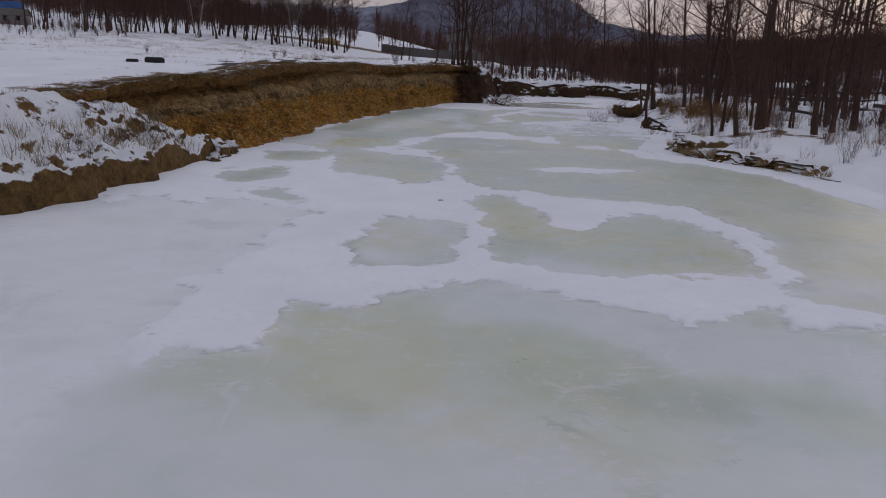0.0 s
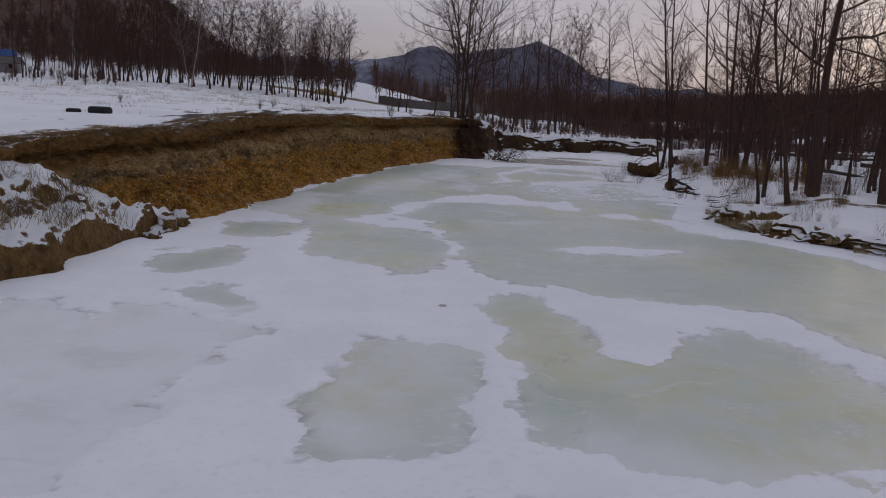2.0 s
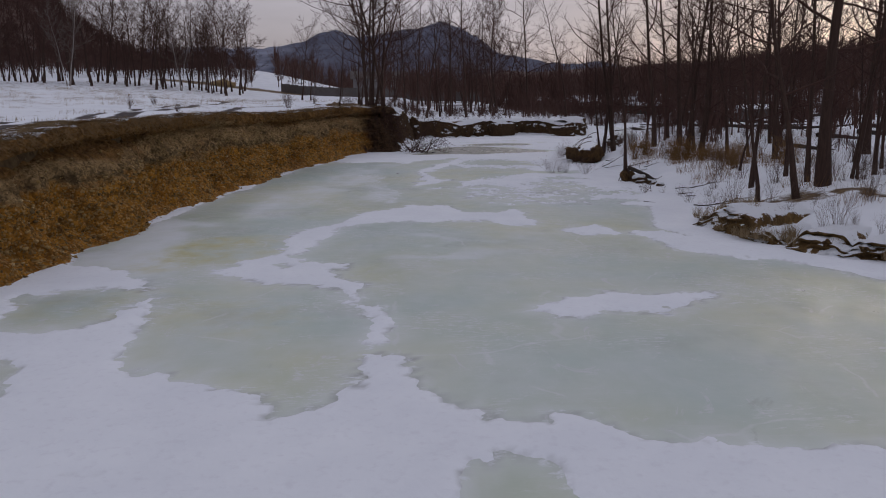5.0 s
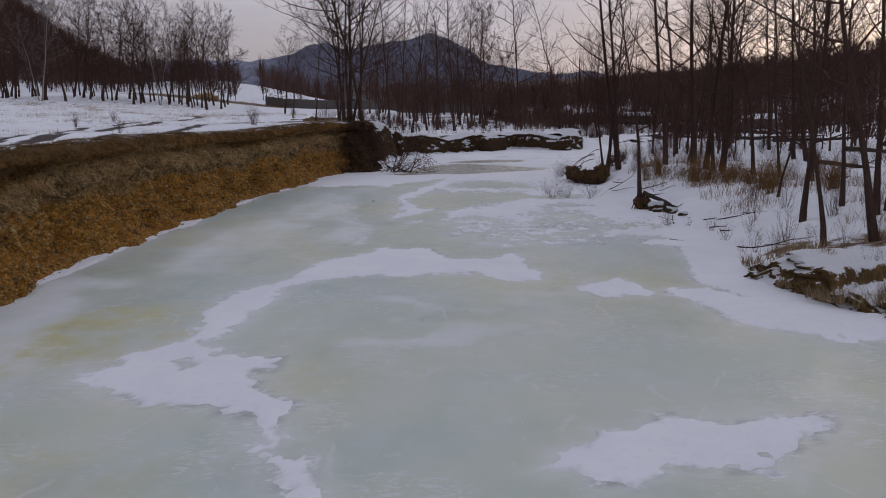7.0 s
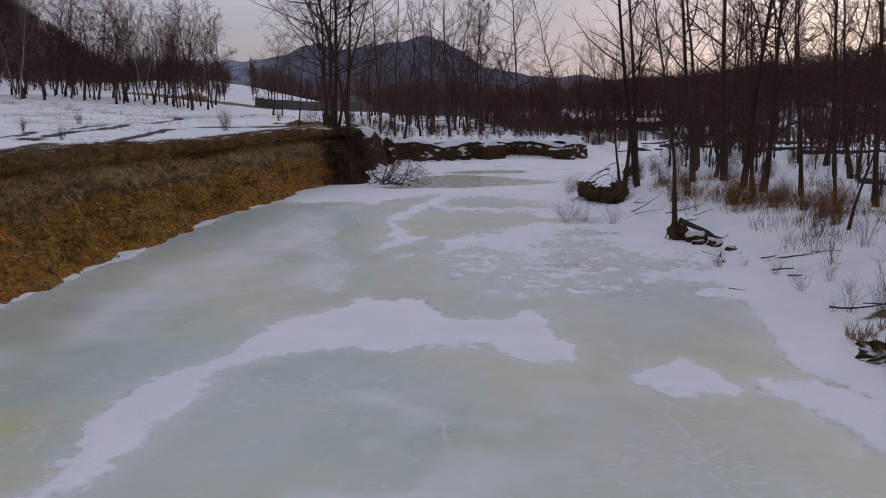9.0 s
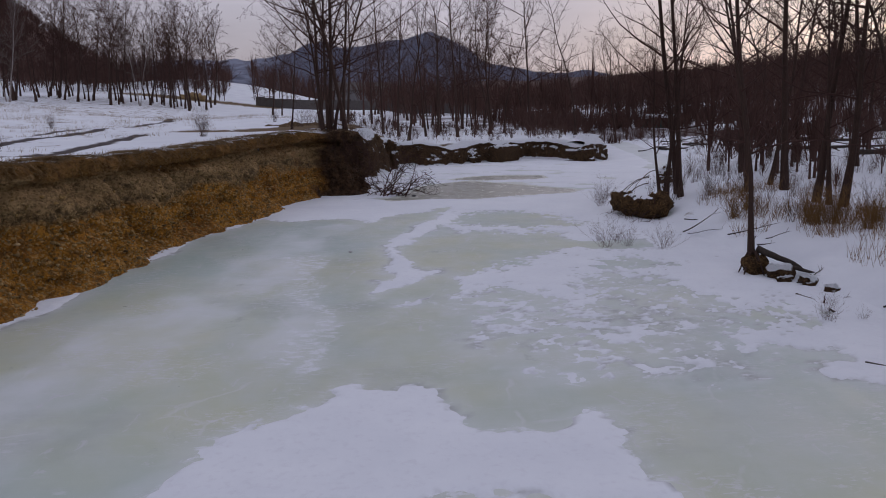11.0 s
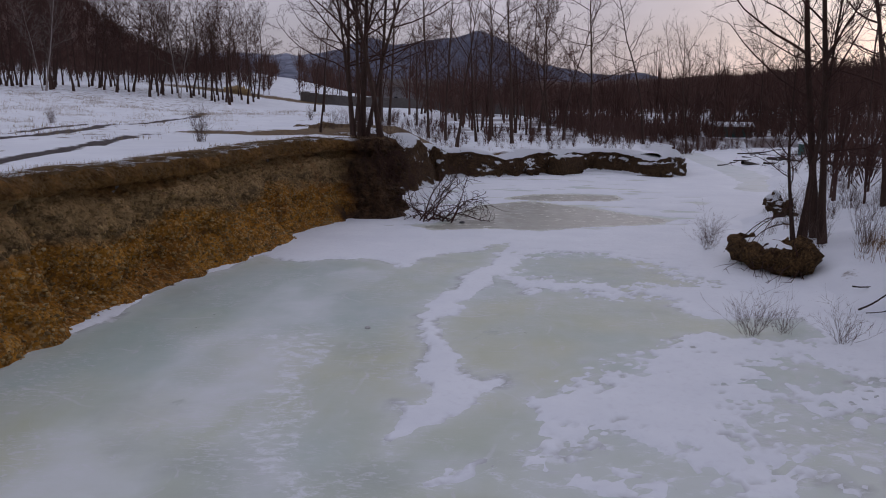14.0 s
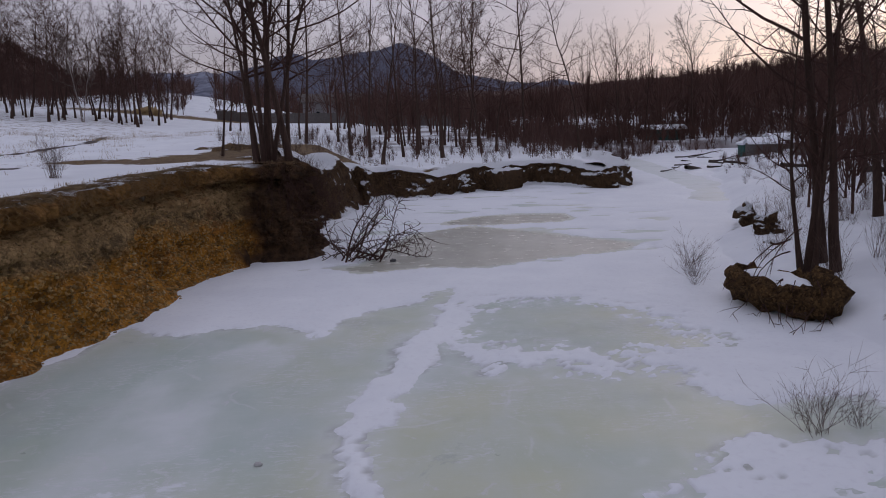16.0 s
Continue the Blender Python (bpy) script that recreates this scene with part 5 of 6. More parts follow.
def plant_bank():
    for k, (x, y, kind, v, s) in enumerate(BANK_TREES):
        trees.put((kind, v), place(x, y, s, 67 * k))
    # the end bank
    for x, y, kind, v, s, rz in [(19.4, 106.5, "tall", 0, 1.15, 20), (10.2, 99.6, "tall", 1, 1.15, 90), (6.8, 95.2, "tall", 2, 1.1, 200), (2.6, 91, "broad", 1, 0.8, 10),
                                 (15, 108, "tall", 3, 1.0, 150), (5.5, 103, "broad", 2, 0.9, 70), (25, 112, "broad", 0, 0.9, 130), (9.5, 112, "tall", 0, 0.9, 300),
                                 (-2.2, 92, "thin", 0, 1.2, 40), (0.6, 94, "thin", 2, 1.3, 80), (-3.4, 101, "broad", 0, 0.55, 220), (1.8, 99, "thin", 1, 1.4, 10), (4.2, 97, "thin", 0, 1.1, 160), (-0.8, 106, "broad", 2, 0.6, 90)]:
        trees.put((kind, v), place(x, y, s, rz))
    trees.put(("clump", 0), place(-1.55, 67.9, 1.0, 40, 2.6))
    trees.put(("tall", 3), place(-0.6, 67.5, 0.85, 120, 2.5))
    trees.put(("thin", 1), place(-0.8, 68.6, 1.2, 10, 2.4))
    for x, y, s, rz in [(-18.6, 158, 0.85, 0), (-16.8, 156, 0.82, 90), (-11.5, 158, 0.5, 10)]:
        trees.put(("grove", 1), place(x, y, s, rz))
    r = random.Random(13)
    n = 0
    while n < 11:
        x, y = (r.uniform(19.5, 36), r.uniform(33, 80)) if n < 8 else (r.uniform(17, 34), r.uniform(64, 100))
        d, _ = river_info(np.array([x]), np.array([y]))
        if d[0] < 3:
            continue
        kind = r.choice(["thin", "thin", "tall", "grove"])
        trees.put((kind, r.randrange(3)), place(x, y, r.uniform(0.75, 1.0) * (1.4 if kind == "thin" else 1.0), r.uniform(0, 360), None, (r.uniform(-3, 3), r.uniform(-4, 4))))
        n += 1
    # leaning saplings on the near bank
    for k in range(11):
        trees.put(("thin", r.randrange(3)), place(r.uniform(15.5, 23), r.uniform(31, 46), r.uniform(0.6, 1.05), r.uniform(0, 360), None, (r.uniform(-7, 7), r.uniform(-8, 8))))
    for k in range(8):
        trees.put(("thin", r.randrange(3)), place(r.uniform(13.8, 19), r.uniform(37, 50), r.uniform(0.5, 0.95), r.uniform(0, 360), None, (r.uniform(-6, 6), r.uniform(-7, 7))))
    # undergrowth beyond the torn corner
    for k in range(6):
        trees.put(("thin", r.randrange(3)), place(r.uniform(-4.5, -0.2), r.uniform(74, 90), r.uniform(0.6, 1.0), r.uniform(0, 360), None, (r.uniform(-4, 4), r.uniform(-5, 5))))
    r = random.Random(11)
    # scattered wood behind the end bank and over the flood plain
    n = 0
    while n < 72:
        x, y = r.uniform(-4, 75), r.uniform(44, 190)
        d, _ = river_info(np.array([x]), np.array([y]))
        if d[0] < 3 or (x < 22 and y < 88) or (x < 4 and y < 105) or x < -6 + 0.02 * y:
            continue
        kind = r.choice(["grove", "grove", "tall", "thin", "grove"])
        v = r.randrange({"grove": 4, "tall": 4, "thin": 3}[kind])
        trees.put((kind, v), place(x, y, r.uniform(0.7, 1.05) * (1.3 if kind == "thin" else 1.0), r.uniform(0, 360)))
        n += 1


def plant_grove():
    r = random.Random(12)
    trees.put(("birch", 0), place(-58.5, 155, 1.05, 30))
    trees.put(("birch", 0), place(-84, 160, 0.85, 130))
    trees.put(("birch", 0), place(-44, 172, 0.85, 230))
    n = 0
    while n < 98:
        t = r.random()
        x, y = -100 + 72 * t + r.uniform(-6, 6), 146 + 28 * t + r.uniform(-6, 45)
        if x > -0.205 * (y - 17):
            continue
        trees.put(("grove", r.randrange(4)), place(x, y, r.uniform(0.85, 1.3), r.uniform(0, 360)))
        n += 1


plant_bank()
plant_grove()


def far_woods():
    """Woods on the hills, too many and too far to count: small bare trees joined into one."""
    r = np.random.RandomState(5)
    kinds = []
    for k in range(6):
        q = random.Random(300 + k)
        tris = []
        for j in range(38):
            a, el = q.uniform(0, 6.28), q.uniform(-0.25, 1.5)
            tip = Vector((math.cos(a) * math.cos(el) * 0.40, math.sin(a) * math.cos(el) * 0.40, 0.60 + 0.38 * math.sin(el))) * q.uniform(0.8, 1.08)
            base = Vector((tip.x * 0.25, tip.y * 0.25, q.uniform(0.22, 0.55)))
            side = Vector((-math.sin(a), math.cos(a), 0.0)) * 0.009
            tris += [base - side, base + side, tip]
        for a in (0.0, 2.1, 4.2):
            tris += [Vector((math.cos(a) * 0.02, math.sin(a) * 0.02, 0)), Vector((math.cos(a + 2.1) * 0.02, math.sin(a + 2.1) * 0.02, 0)), Vector((0, 0, 0.6))]
        kinds.append(np.array(tris))
    out = []

    def scatter(count, xr, yr, keep, hr):
        got = 0
        for _ in range(40):
            x, y = r.uniform(*xr, 4000), r.uniform(*yr, 4000)
            z = ground_height(x, y)
            ok = keep(x, y, z)
            for px, py, pz in zip(x[ok], y[ok], z[ok]):
                if got >= count:
                    return
                h = r.uniform(*hr)
                a = r.uniform(0, 6.28)
                c, s = math.cos(a), math.sin(a)
                k = kinds[r.randint(6)] * (h, h, h * r.uniform(0.85, 1.1))
                out.append(np.stack([k[:, 0] * c - k[:, 1] * s + px, k[:, 0] * s + k[:, 1] * c + py, k[:, 2] + pz - 0.3], 1))
                got += 1

    scatter(3000, (-520, -40), (150, 620), lambda x, y, z: (z > 8.5) & (x < -60), (8, 12))
    scatter(2100, (34, 520), (60, 620), lambda x, y, z: (x > 0.22 * y) & (np.hypot(x, y) > 75) & (river_info(x, y)[0] > 5), (8, 12))
    scatter(1500, (-90, 200), (240, 640), lambda x, y, z: (x > -0.16 * y) & (z > 3), (8, 12))
    scatter(480, (-4, 130), (125, 260), lambda x, y, z: (river_info(x, y)[0] > 4) & (x > -12 + 0.05 * y), (4, 11))
    scatter(380, (48, 110), (35, 115), lambda x, y, z: river_info(x, y)[0] > 8, (2.0, 6))
    scatter(420, (-170, -26), (225, 300), lambda x, y, z: x < -0.19 * (y - 17), (4, 8))
    scatter(130, (17, 60), (58, 135), lambda x, y, z: river_info(x, y)[0] > 2.2, (0.7, 2.2))
    scatter(800, (14, 60), (100, 160), lambda x, y, z: river_info(x, y)[0] > 1.5, (0.9, 3.8))
    scatter(420, (20, 70), (106, 134), lambda x, y, z: (river_info(x, y)[0] > -2.5) & (y > 104 + 0.2 * x), (0.8, 3.0))
    scatter(150, (24, 44), (90, 110), lambda x, y, z: river_info(x, y)[0] > 0.6, (0.4, 1.5))
    scatter(220, (-3, 22), (90, 125), lambda x, y, z: river_info(x, y)[0] > 2.5, (0.6, 1.8))
    scatter(90, (17, 45), (28, 62), lambda x, y, z: river_info(x, y)[0] > 5, (0.8, 2.4))
    scatter(60, (14, 34), (60, 88), lambda x, y, z: (river_info(x, y)[0] > 3.0) & (x > 13.5 + 0.10 * (y - 60)), (2.5, 5.5))
    scatter(330, (-175, -62), (118, 190), lambda x, y, z: x < -0.52 * (y - 14), (1.2, 3.6))
    v = np.concatenate(out)
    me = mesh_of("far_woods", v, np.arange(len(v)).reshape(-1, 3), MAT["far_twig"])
    return tagged(new("far_woods", me), "dark bare winter woods covering the distant hillsides", "woods", kind="stuff")


far_woods()


# ---- shrubs, tufts and grass ----
slump_xy = np.array([c.co for c in slump.data.vertices])


def slump_top(x, y):
    near = (slump_xy[:, 0] - x) ** 2 + (slump_xy[:, 1] - y) ** 2
    return slump_xy[np.argmin(near), 2]


def make_shrub(seed, height, stems, label, mat="stem", spread_out=0.5, name="shrub", group="bare shrubs", twiggy=5, thick=0.006, wander=0.10):
    q = random.Random(seed)
    w = Wood()
    for _ in range(stems):
        a = q.uniform(0, 6.28)
        way = Vector((math.cos(a) * spread_out * q.random(), math.sin(a) * spread_out * q.random(), 1))
        start = Vector((q.gauss(0, 0.08), q.gauss(0, 0.08), -0.05))
        ln = height * q.uniform(0.55, 1.05)
        pts = bend(q, start, way, ln, 5, wander, 0.03)
        w.tube(pts, [thick * (1 - 0.8 * i / 5) for i in range(6)], 3)
        for _ in range(twiggy):
            p, d = along(pts, q.uniform(0.25, 0.95))
            tw = bend(q, p, side_way(q, d, radians(q.uniform(25, 55)), q.uniform(0, 6.28)), ln * q.uniform(0.15, 0.4), 2, 0.1, 0.05)
            w.tube(tw, [thick * 0.66, thick * 0.4, thick * 0.16], 3)
    return tagged(new(name, w.mesh(name, MAT[mat])), label, "shrub", group)


def scatter_shrubs():
    on_ice = make_shrub(401, 1.15, 26, "bare thin-stemmed shrub frozen into the ice", spread_out=0.8, thick=0.0038, wander=0.20, twiggy=6)
    on_ice.matrix_basis = pose(7.8, 50.7, 0)
    for x, y, s, rz in [(8.5, 50.8, 0.7, 80), (9.35, 50.2, 0.85, 200), (8.3, 51.3, 0.5, 20), (10.2, 60.5, 0.9, 40), (10.7, 61.8, 1.0, 140), (9.9, 59.6, 0.7, 250)]:
        copy_thing(on_ice, pose(x, y, 0.0, 0, 0, rz) @ Matrix.Scale(s, 4))
    field = make_shrub(402, 1.5, 40, "dry brown bush on the snowy field", spread_out=0.6, twiggy=7)
    field.matrix_basis = place(-6.4, 63, 0.85)
    for x, y, s, rz in [(-10.5, 54, 0.55, 60), (-16, 63, 0.7, 120), (-20, 80, 0.8, 10), (-9.8, 104, 1.0, 50), (-24, 58, 0.6, 90)]:
        copy_thing(field, place(x, y, s, rz))
    twiggy = make_shrub(404, 0.75, 22, "dark tangled brush with snow on the slid bank", spread_out=1.1, twiggy=5, group="slab brush")
    q = random.Random(33)
    slab = [(-7.65, 18.3), (-8.05, 19.4), (-7.55, 20.4), (-7.85, 21.6), (-7.45, 22.6), (-8.15, 23.4), (-8.55, 20.8), (-7.65, 24.2), (-8.35, 24.7), (-7.45, 16.9), (-8.75, 22.4)]
    slab += [(q.uniform(-8.7, -7.2), q.uniform(17.0, 23.6)) for _ in range(5)]
    for k, (x, y) in enumerate(slab):
        m = pose(x, y, float(slump_top(x, y)), q.uniform(-20, 20), q.uniform(-5, 30), q.uniform(0, 360)) @ Matrix.Scale(q.uniform(0.6, 1.1), 4)
        if k:
            copy_thing(twiggy, m)
        else:
            twiggy.matrix_basis = m
    corner = make_shrub(405, 1.3, 30, "dark tangled brush on the torn corner of the bank", spread_out=0.9, twiggy=7, group="corner brush", mat="twig")
    spots = [(-0.6, 68.4, 2.3), (0.05, 68.3, 1.5), (-1.3, 67.2, 2.5), (0.1, 69.6, 1.6), (-0.2, 70.8, 1.9), (0.3, 68.6, 0.7), (-0.6, 67.4, 1.0), (0.4, 72.6, 0.6), (-0.6, 73.4, 1.7)]
    for k, (x, y, z) in enumerate(spots):
        m = pose(x, y, z, q.uniform(-15, 15), q.uniform(-10, 25), q.uniform(0, 360)) @ Matrix.Scale(q.uniform(0.7, 1.15), 4)
        if k:
            copy_thing(corner, m)
        else:
            corner.matrix_basis = m
    gold = make_shrub(406, 1.0, 64, "dense ochre-brown dry bush standing in snow", spread_out=0.75, twiggy=6, group="ochre bushes", mat="rust_grass", thick=0.005, wander=0.16)
    q = random.Random(35)
    for k in range(13):
        t = k / 12
        m = place(13.0 + 2.6 * t + q.gauss(0, 0.45), 52.6 - 8.6 * t + q.gauss(0, 0.4), q.uniform(0.75, 1.25), q.uniform(0, 360))
        if k:
            copy_thing(gold, m)
        else:
            gold.matrix_basis = m
    r = random.Random(21)
    thick = make_shrub(403, 1.7, 18, "bare brownish thicket bush on the snowy bank", spread_out=0.45, twiggy=4, group="bank bushes")
    thick.matrix_basis = place(13.2, 44.0, 0.9)
    n = 0
    while n < 215:
        if n >= 150:
            x, y = 12.5 + 14 * r.random() ** 1.4, r.uniform(57, 92)
        elif n < 105:
            x, y = 10.5 + 13 * r.random() ** 1.6, r.uniform(27, 76)
        else:
            x, y = r.uniform(-1, 16), r.uniform(85.5, 104)
        d, _ = river_info(np.array([x]), np.array([y]))
        if d[0] < 0.9:
            continue
        copy_thing(thick, place(x, y, r.uniform(0.4, 0.95), r.uniform(0, 360)))
        n += 1
    for k in range(30):
        copy_thing(thick, place(r.uniform(-4.5, 0.2), r.uniform(74, 97), r.uniform(0.5, 1.1), r.uniform(0, 360)))
    for k in range(34):
        copy_thing(thick, place(r.uniform(13.5, 22), r.uniform(29, 43), r.uniform(0.5, 1.0), r.uniform(0, 360)))
    for k in range(22):
        t = r.random()
        copy_thing(thick, place(9.9 + 1.5 * r.random() + 1.6 * (1 - t) ** 2, 31.0 + 12 * t, r.uniform(0.25, 0.55), r.uniform(0, 360)))


scatter_shrubs()


def grass(name, label, mat, spots, count, height, seed, width=0.010, lift=0.0):
    """Dry grass blades, uncountable: (x, y, radius) of each patch."""
    r = np.random.RandomState(seed)
    tri = []
    for sx, sy, rad in spots:
        n = int(count * rad * rad)
        a, q = r.uniform(0, 6.28, n), rad * np.sqrt(r.uniform(0, 1, n))
        x, y = sx + q * np.cos(a), sy + q * np.sin(a)
        z = ground_or_slump(x, y) + lift
        h = height * r.uniform(0.45, 1.15, n)
        b = r.uniform(0, 6.28, n)
        lx, ly = r.normal(0, 0.35, n) * h, r.normal(0, 0.35, n) * h
        p0 = np.stack([x - width * np.cos(b), y - width * np.sin(b), z - 0.03], 1)
        p1 = np.stack([x + width * np.cos(b), y + width * np.sin(b), z - 0.03], 1)
        p2 = np.stack([x + lx, y + ly, z + h], 1)
        keep = z > 0.02
        tri.append(np.stack([p0, p1, p2], 1)[keep].reshape(-1, 3))
    v = np.concatenate(tri)
    me = mesh_of(name, v, np.arange(len(v)).reshape(-1, 3), mat)
    return tagged(new(name, me), label, "grass", kind="stuff")




def ground_or_slump(x, y):
    """Height of the land, or of the slid slab where it lies."""
    z = ground_height(x, y)
    near = (x < -6.7) & (x > -9.9) & (y < 27) & (y > 9)
    for i in np.nonzero(near)[0]:
        z[i] = max(z[i], slump_top(x[i], y[i]))
    return z


def lip_grass():
    """Dead grass hanging over the lip of the sod, uncountable."""
    r = np.random.RandomState(46)
    n = 26000
    i = r.randint(150, len(cliff_line) - 60, n)
    near = np.abs(fbm(cliff_line[i, 1] / 0.9, cliff_line[i, 1] * 0, 47, 3)) + r.uniform(0, 0.7, n)
    i = i[near > 0.25]
    n = len(i)
    back = r.uniform(0.42, 0.95, n)
    x, y = cliff_line[i, 0] + cliff_nrm[i, 0] * back, cliff_line[i, 1] + cliff_nrm[i, 1] * back
    z = cliff_top[i] * np.where(back < 0.6, r.uniform(0.90, 1.0, n), 1.0)
    out = r.uniform(0.02, 0.26, n)
    p2 = np.stack([x - cliff_nrm[i, 0] * out + r.normal(0, 0.05, n), y - cliff_nrm[i, 1] * out + r.normal(0, 0.05, n), z + r.uniform(-0.22, 0.14, n)], 1)
    w = 0.012
    p0, p1 = np.stack([x, y - w, z], 1), np.stack([x, y + w, z], 1)
    v = np.stack([p0, p1, p2], 1).reshape(-1, 3)
    me = mesh_of("lip_grass", v, np.arange(len(v)).reshape(-1, 3), MAT["sod_straw"])
    return tagged(new("lip_grass", me), "matted brown dead grass hanging over the sod edge", "grass", kind="stuff")


def sow():
    r = random.Random(31)
    rust = [(13.2 + 2.6 * k / 44 + r.gauss(0, 0.7), 53 - 9 * k / 44 + r.gauss(0, 0.6), r.uniform(0.35, 0.6)) for k in range(32)] + [(r.uniform(12.5, 19), r.uniform(41, 60), r.uniform(0.4, 1.0)) for _ in range(24)] + [(r.uniform(11.5, 18), r.uniform(28, 42), r.uniform(0.3, 0.6)) for _ in range(14)]
    grass("rusty_grass", "rust-brown dead grass standing out of the snow", MAT["rust_grass"], rust, 230, 0.52, 41, 0.006)
    pale = [(r.uniform(-70, -9), 60 + 90 * r.random() ** 0.6, r.uniform(0.4, 1.8)) for _ in range(110)] + [(r.uniform(-85, -18), r.uniform(95, 146), r.uniform(0.8, 2.2)) for _ in range(130)] + [(r.uniform(-1, 15), r.uniform(86, 102), r.uniform(0.4, 1.0)) for _ in range(30)]
    grass("pale_grass", "thin pale dead grass poking through the snow", MAT["straw"], pale, 22, 0.36, 42, 0.011)
    low = [(r.uniform(-40, -8.5), r.uniform(32, 92), r.uniform(0.3, 1.2)) for _ in range(150)]
    grass("field_stubble", "short pale stubble of dead grass in thin field snow", MAT["straw"], low, 34, 0.17, 48, 0.009)
    edge = [(r.uniform(9.4, 10.6), r.uniform(32.2, 36.3), r.uniform(0.10, 0.26)) for _ in range(34)] + [(10.4 + 0.5 * k + r.gauss(0, 0.1), 31.8 - k + r.gauss(0, 0.3), 0.2) for k in range(6)]
    grass("edge_grass", "matted brown grass hanging over the bank edge", MAT["straw"], edge, 1500, 0.26, 45, 0.008, 0.22)
    tuft = [(-7.85, 17.2, 0.5), (-8.15, 19.6, 0.6), (-7.65, 21.6, 0.6), (-8.05, 22.8, 0.5), (-8.85, 18.3, 0.4), (-7.55, 23.6, 0.5), (-7.45, 20.3, 0.35)]
    grass("bank_grass", "matted straw-coloured grass hanging on the slid bank", MAT["straw"], tuft + [(q[0] + 0.25, q[1] + 0.7, q[2] * 0.7) for q in tuft], 330, 0.40, 43, 0.009)
    sod = [(float(p[0] + q[0] * 1.3), float(p[1] + q[1] * 1.3), 0.7) for p, q in zip(cliff_line[120:-40:6], cliff_nrm[120:-40:6])]
    grass("sod_grass", "short brown grass along the sod edge of the bank", MAT["straw"], sod, 110, 0.13, 44, 0.008)
    lip_grass()


sow()


# ---- stones in the gravel face ----
def build_gravel():
    """Pebbles standing out of the gravel, uncountable."""
    r = np.random.RandomState(9)
    mesh = cliff.data
    n = len(mesh.vertices)
    co = np.empty(n * 3, np.float32)
    mesh.vertices.foreach_get("co", co)
    co = co.reshape(-1, 3)
    up = np.empty(n, np.float32)
    mesh.attributes["up"].data.foreach_get("value", up)
    ok = np.nonzero((up > 0.0) & (up < 0.74) & (co[:, 1] > 22) & (co[:, 0] < -2.0) & (co[:, 1] < 65.2))[0]
    prob = np.where(up[ok] < 0.55, 1.0, 0.35)
    pick = r.choice(ok, 9000, p=prob / prob.sum())
    bm = bmesh.new()
    bmesh.ops.create_icosphere(bm, subdivisions=1, radius=1.0)
    v0 = np.array([v.co[:] for v in bm.verts])
    f0 = np.array([[v.index for v in f.verts] for f in bm.faces])
    bm.free()
    vs, fs = [], []
    for k, i in enumerate(pick):
        s = 0.012 + 0.045 * r.rand() ** 3
        v = v0 * (1 + 0.25 * r.normal(0, 1, (len(v0), 1)).clip(-1, 1)) * (s * r.uniform(0.7, 1.5), s * r.uniform(0.7, 1.5), s * r.uniform(0.5, 0.9))
        vs.append(v + co[i] + r.normal(0, 0.03, 3))
        fs.append(f0 + k * len(v0))
    me = mesh_of("pebbles", np.concatenate(vs), np.concatenate(fs), MAT["stone"])
    return tagged(new("bank_pebbles", me), "ochre and grey pebbles standing out of the gravel face", "pebbles", kind="stuff")


build_gravel()


def hanging_roots():
    """Roots and torn turf hanging from the corner of the bank, too many to count."""
    q = random.Random(77)
    w = Wood()
    pts = [(p, nn, h) for p, nn, h in zip(cliff_line, cliff_nrm, cliff_top) if p[1] > 63.5 and p[0] > -1.6]
    for _ in range(420):
        p, nn, h = q.choice(pts)
        z = h * q.uniform(0.55, 1.0)
        o = 0.30 + 0.2 * q.random()
        start = Vector((p[0] + nn[0] * o, p[1] + nn[1] * o, z))
        run = bend(q, start, Vector((-nn[0] * 0.5, -nn[1] * 0.5, -1)), q.uniform(0.2, 1.3), 5, 0.30, -0.10)
        r = q.uniform(0.004, 0.014)
        w.tube(run, [r * (1 - 0.15 * i) for i in range(6)], 3)
    return tagged(new("hanging_roots", w.mesh("hanging_roots", MAT["twig"])), "thin dark roots hanging from the torn corner of the bank", "roots", kind="stuff")


hanging_roots()


# ---- clods, root plates and logs ----
def clod(seed, size, mat, name="clod", rough=0.28, sub=4, block=False):
    """A lump of earth: a slab with broken edges (block), or a ragged lump."""
    bm = bmesh.new()
    if block:
        bmesh.ops.create_cube(bm, size=1.0)
        bmesh.ops.subdivide_edges(bm, edges=bm.edges[:], cuts=sub + 4, use_grid_fill=True)
    else:
        bmesh.ops.create_icosphere(bm, subdivisions=4 if max(size) > 0.8 else 3, radius=0.55)
    least = min(1.0, max(size))
    for v in bm.verts:
        q = v.co.copy()
        if block:
            k = max(abs(q.x), abs(q.y), abs(q.z)) / max(q.length, 1e-6)
            q = q * (0.72 + 0.28 * k)
        p = Vector((q.x * size[0], q.y * size[1], q.z * size[2]))
        nz = noise.fractal(p * (1.9 / least) + Vector((seed * 7.1, 3, 1)), 1.0, 2.0, 4)
        nf = abs(noise.fractal(p * (6.0 / least) + Vector((seed, 9, 4)), 1.0, 2.0, 3))
        v.co = p + q.normalized() * least * (rough * nz * 1.5 + 0.20 * nf)
    bmesh.ops.recalc_face_normals(bm, faces=bm.faces)
    return bm_mesh(name, bm, mat, True)


def earth_block(x, y, z, size, rz, seed, label, mat="earth", name="earth_block", block=False):
    ob = new(name, clod(seed, size, MAT[mat], name, 0.06 if block else 0.28, block=block))
    ob.matrix_basis = pose(x, y, z, 0, 0, rz)
    return tagged(ob, label, "earth clod", "fallen earth clods")


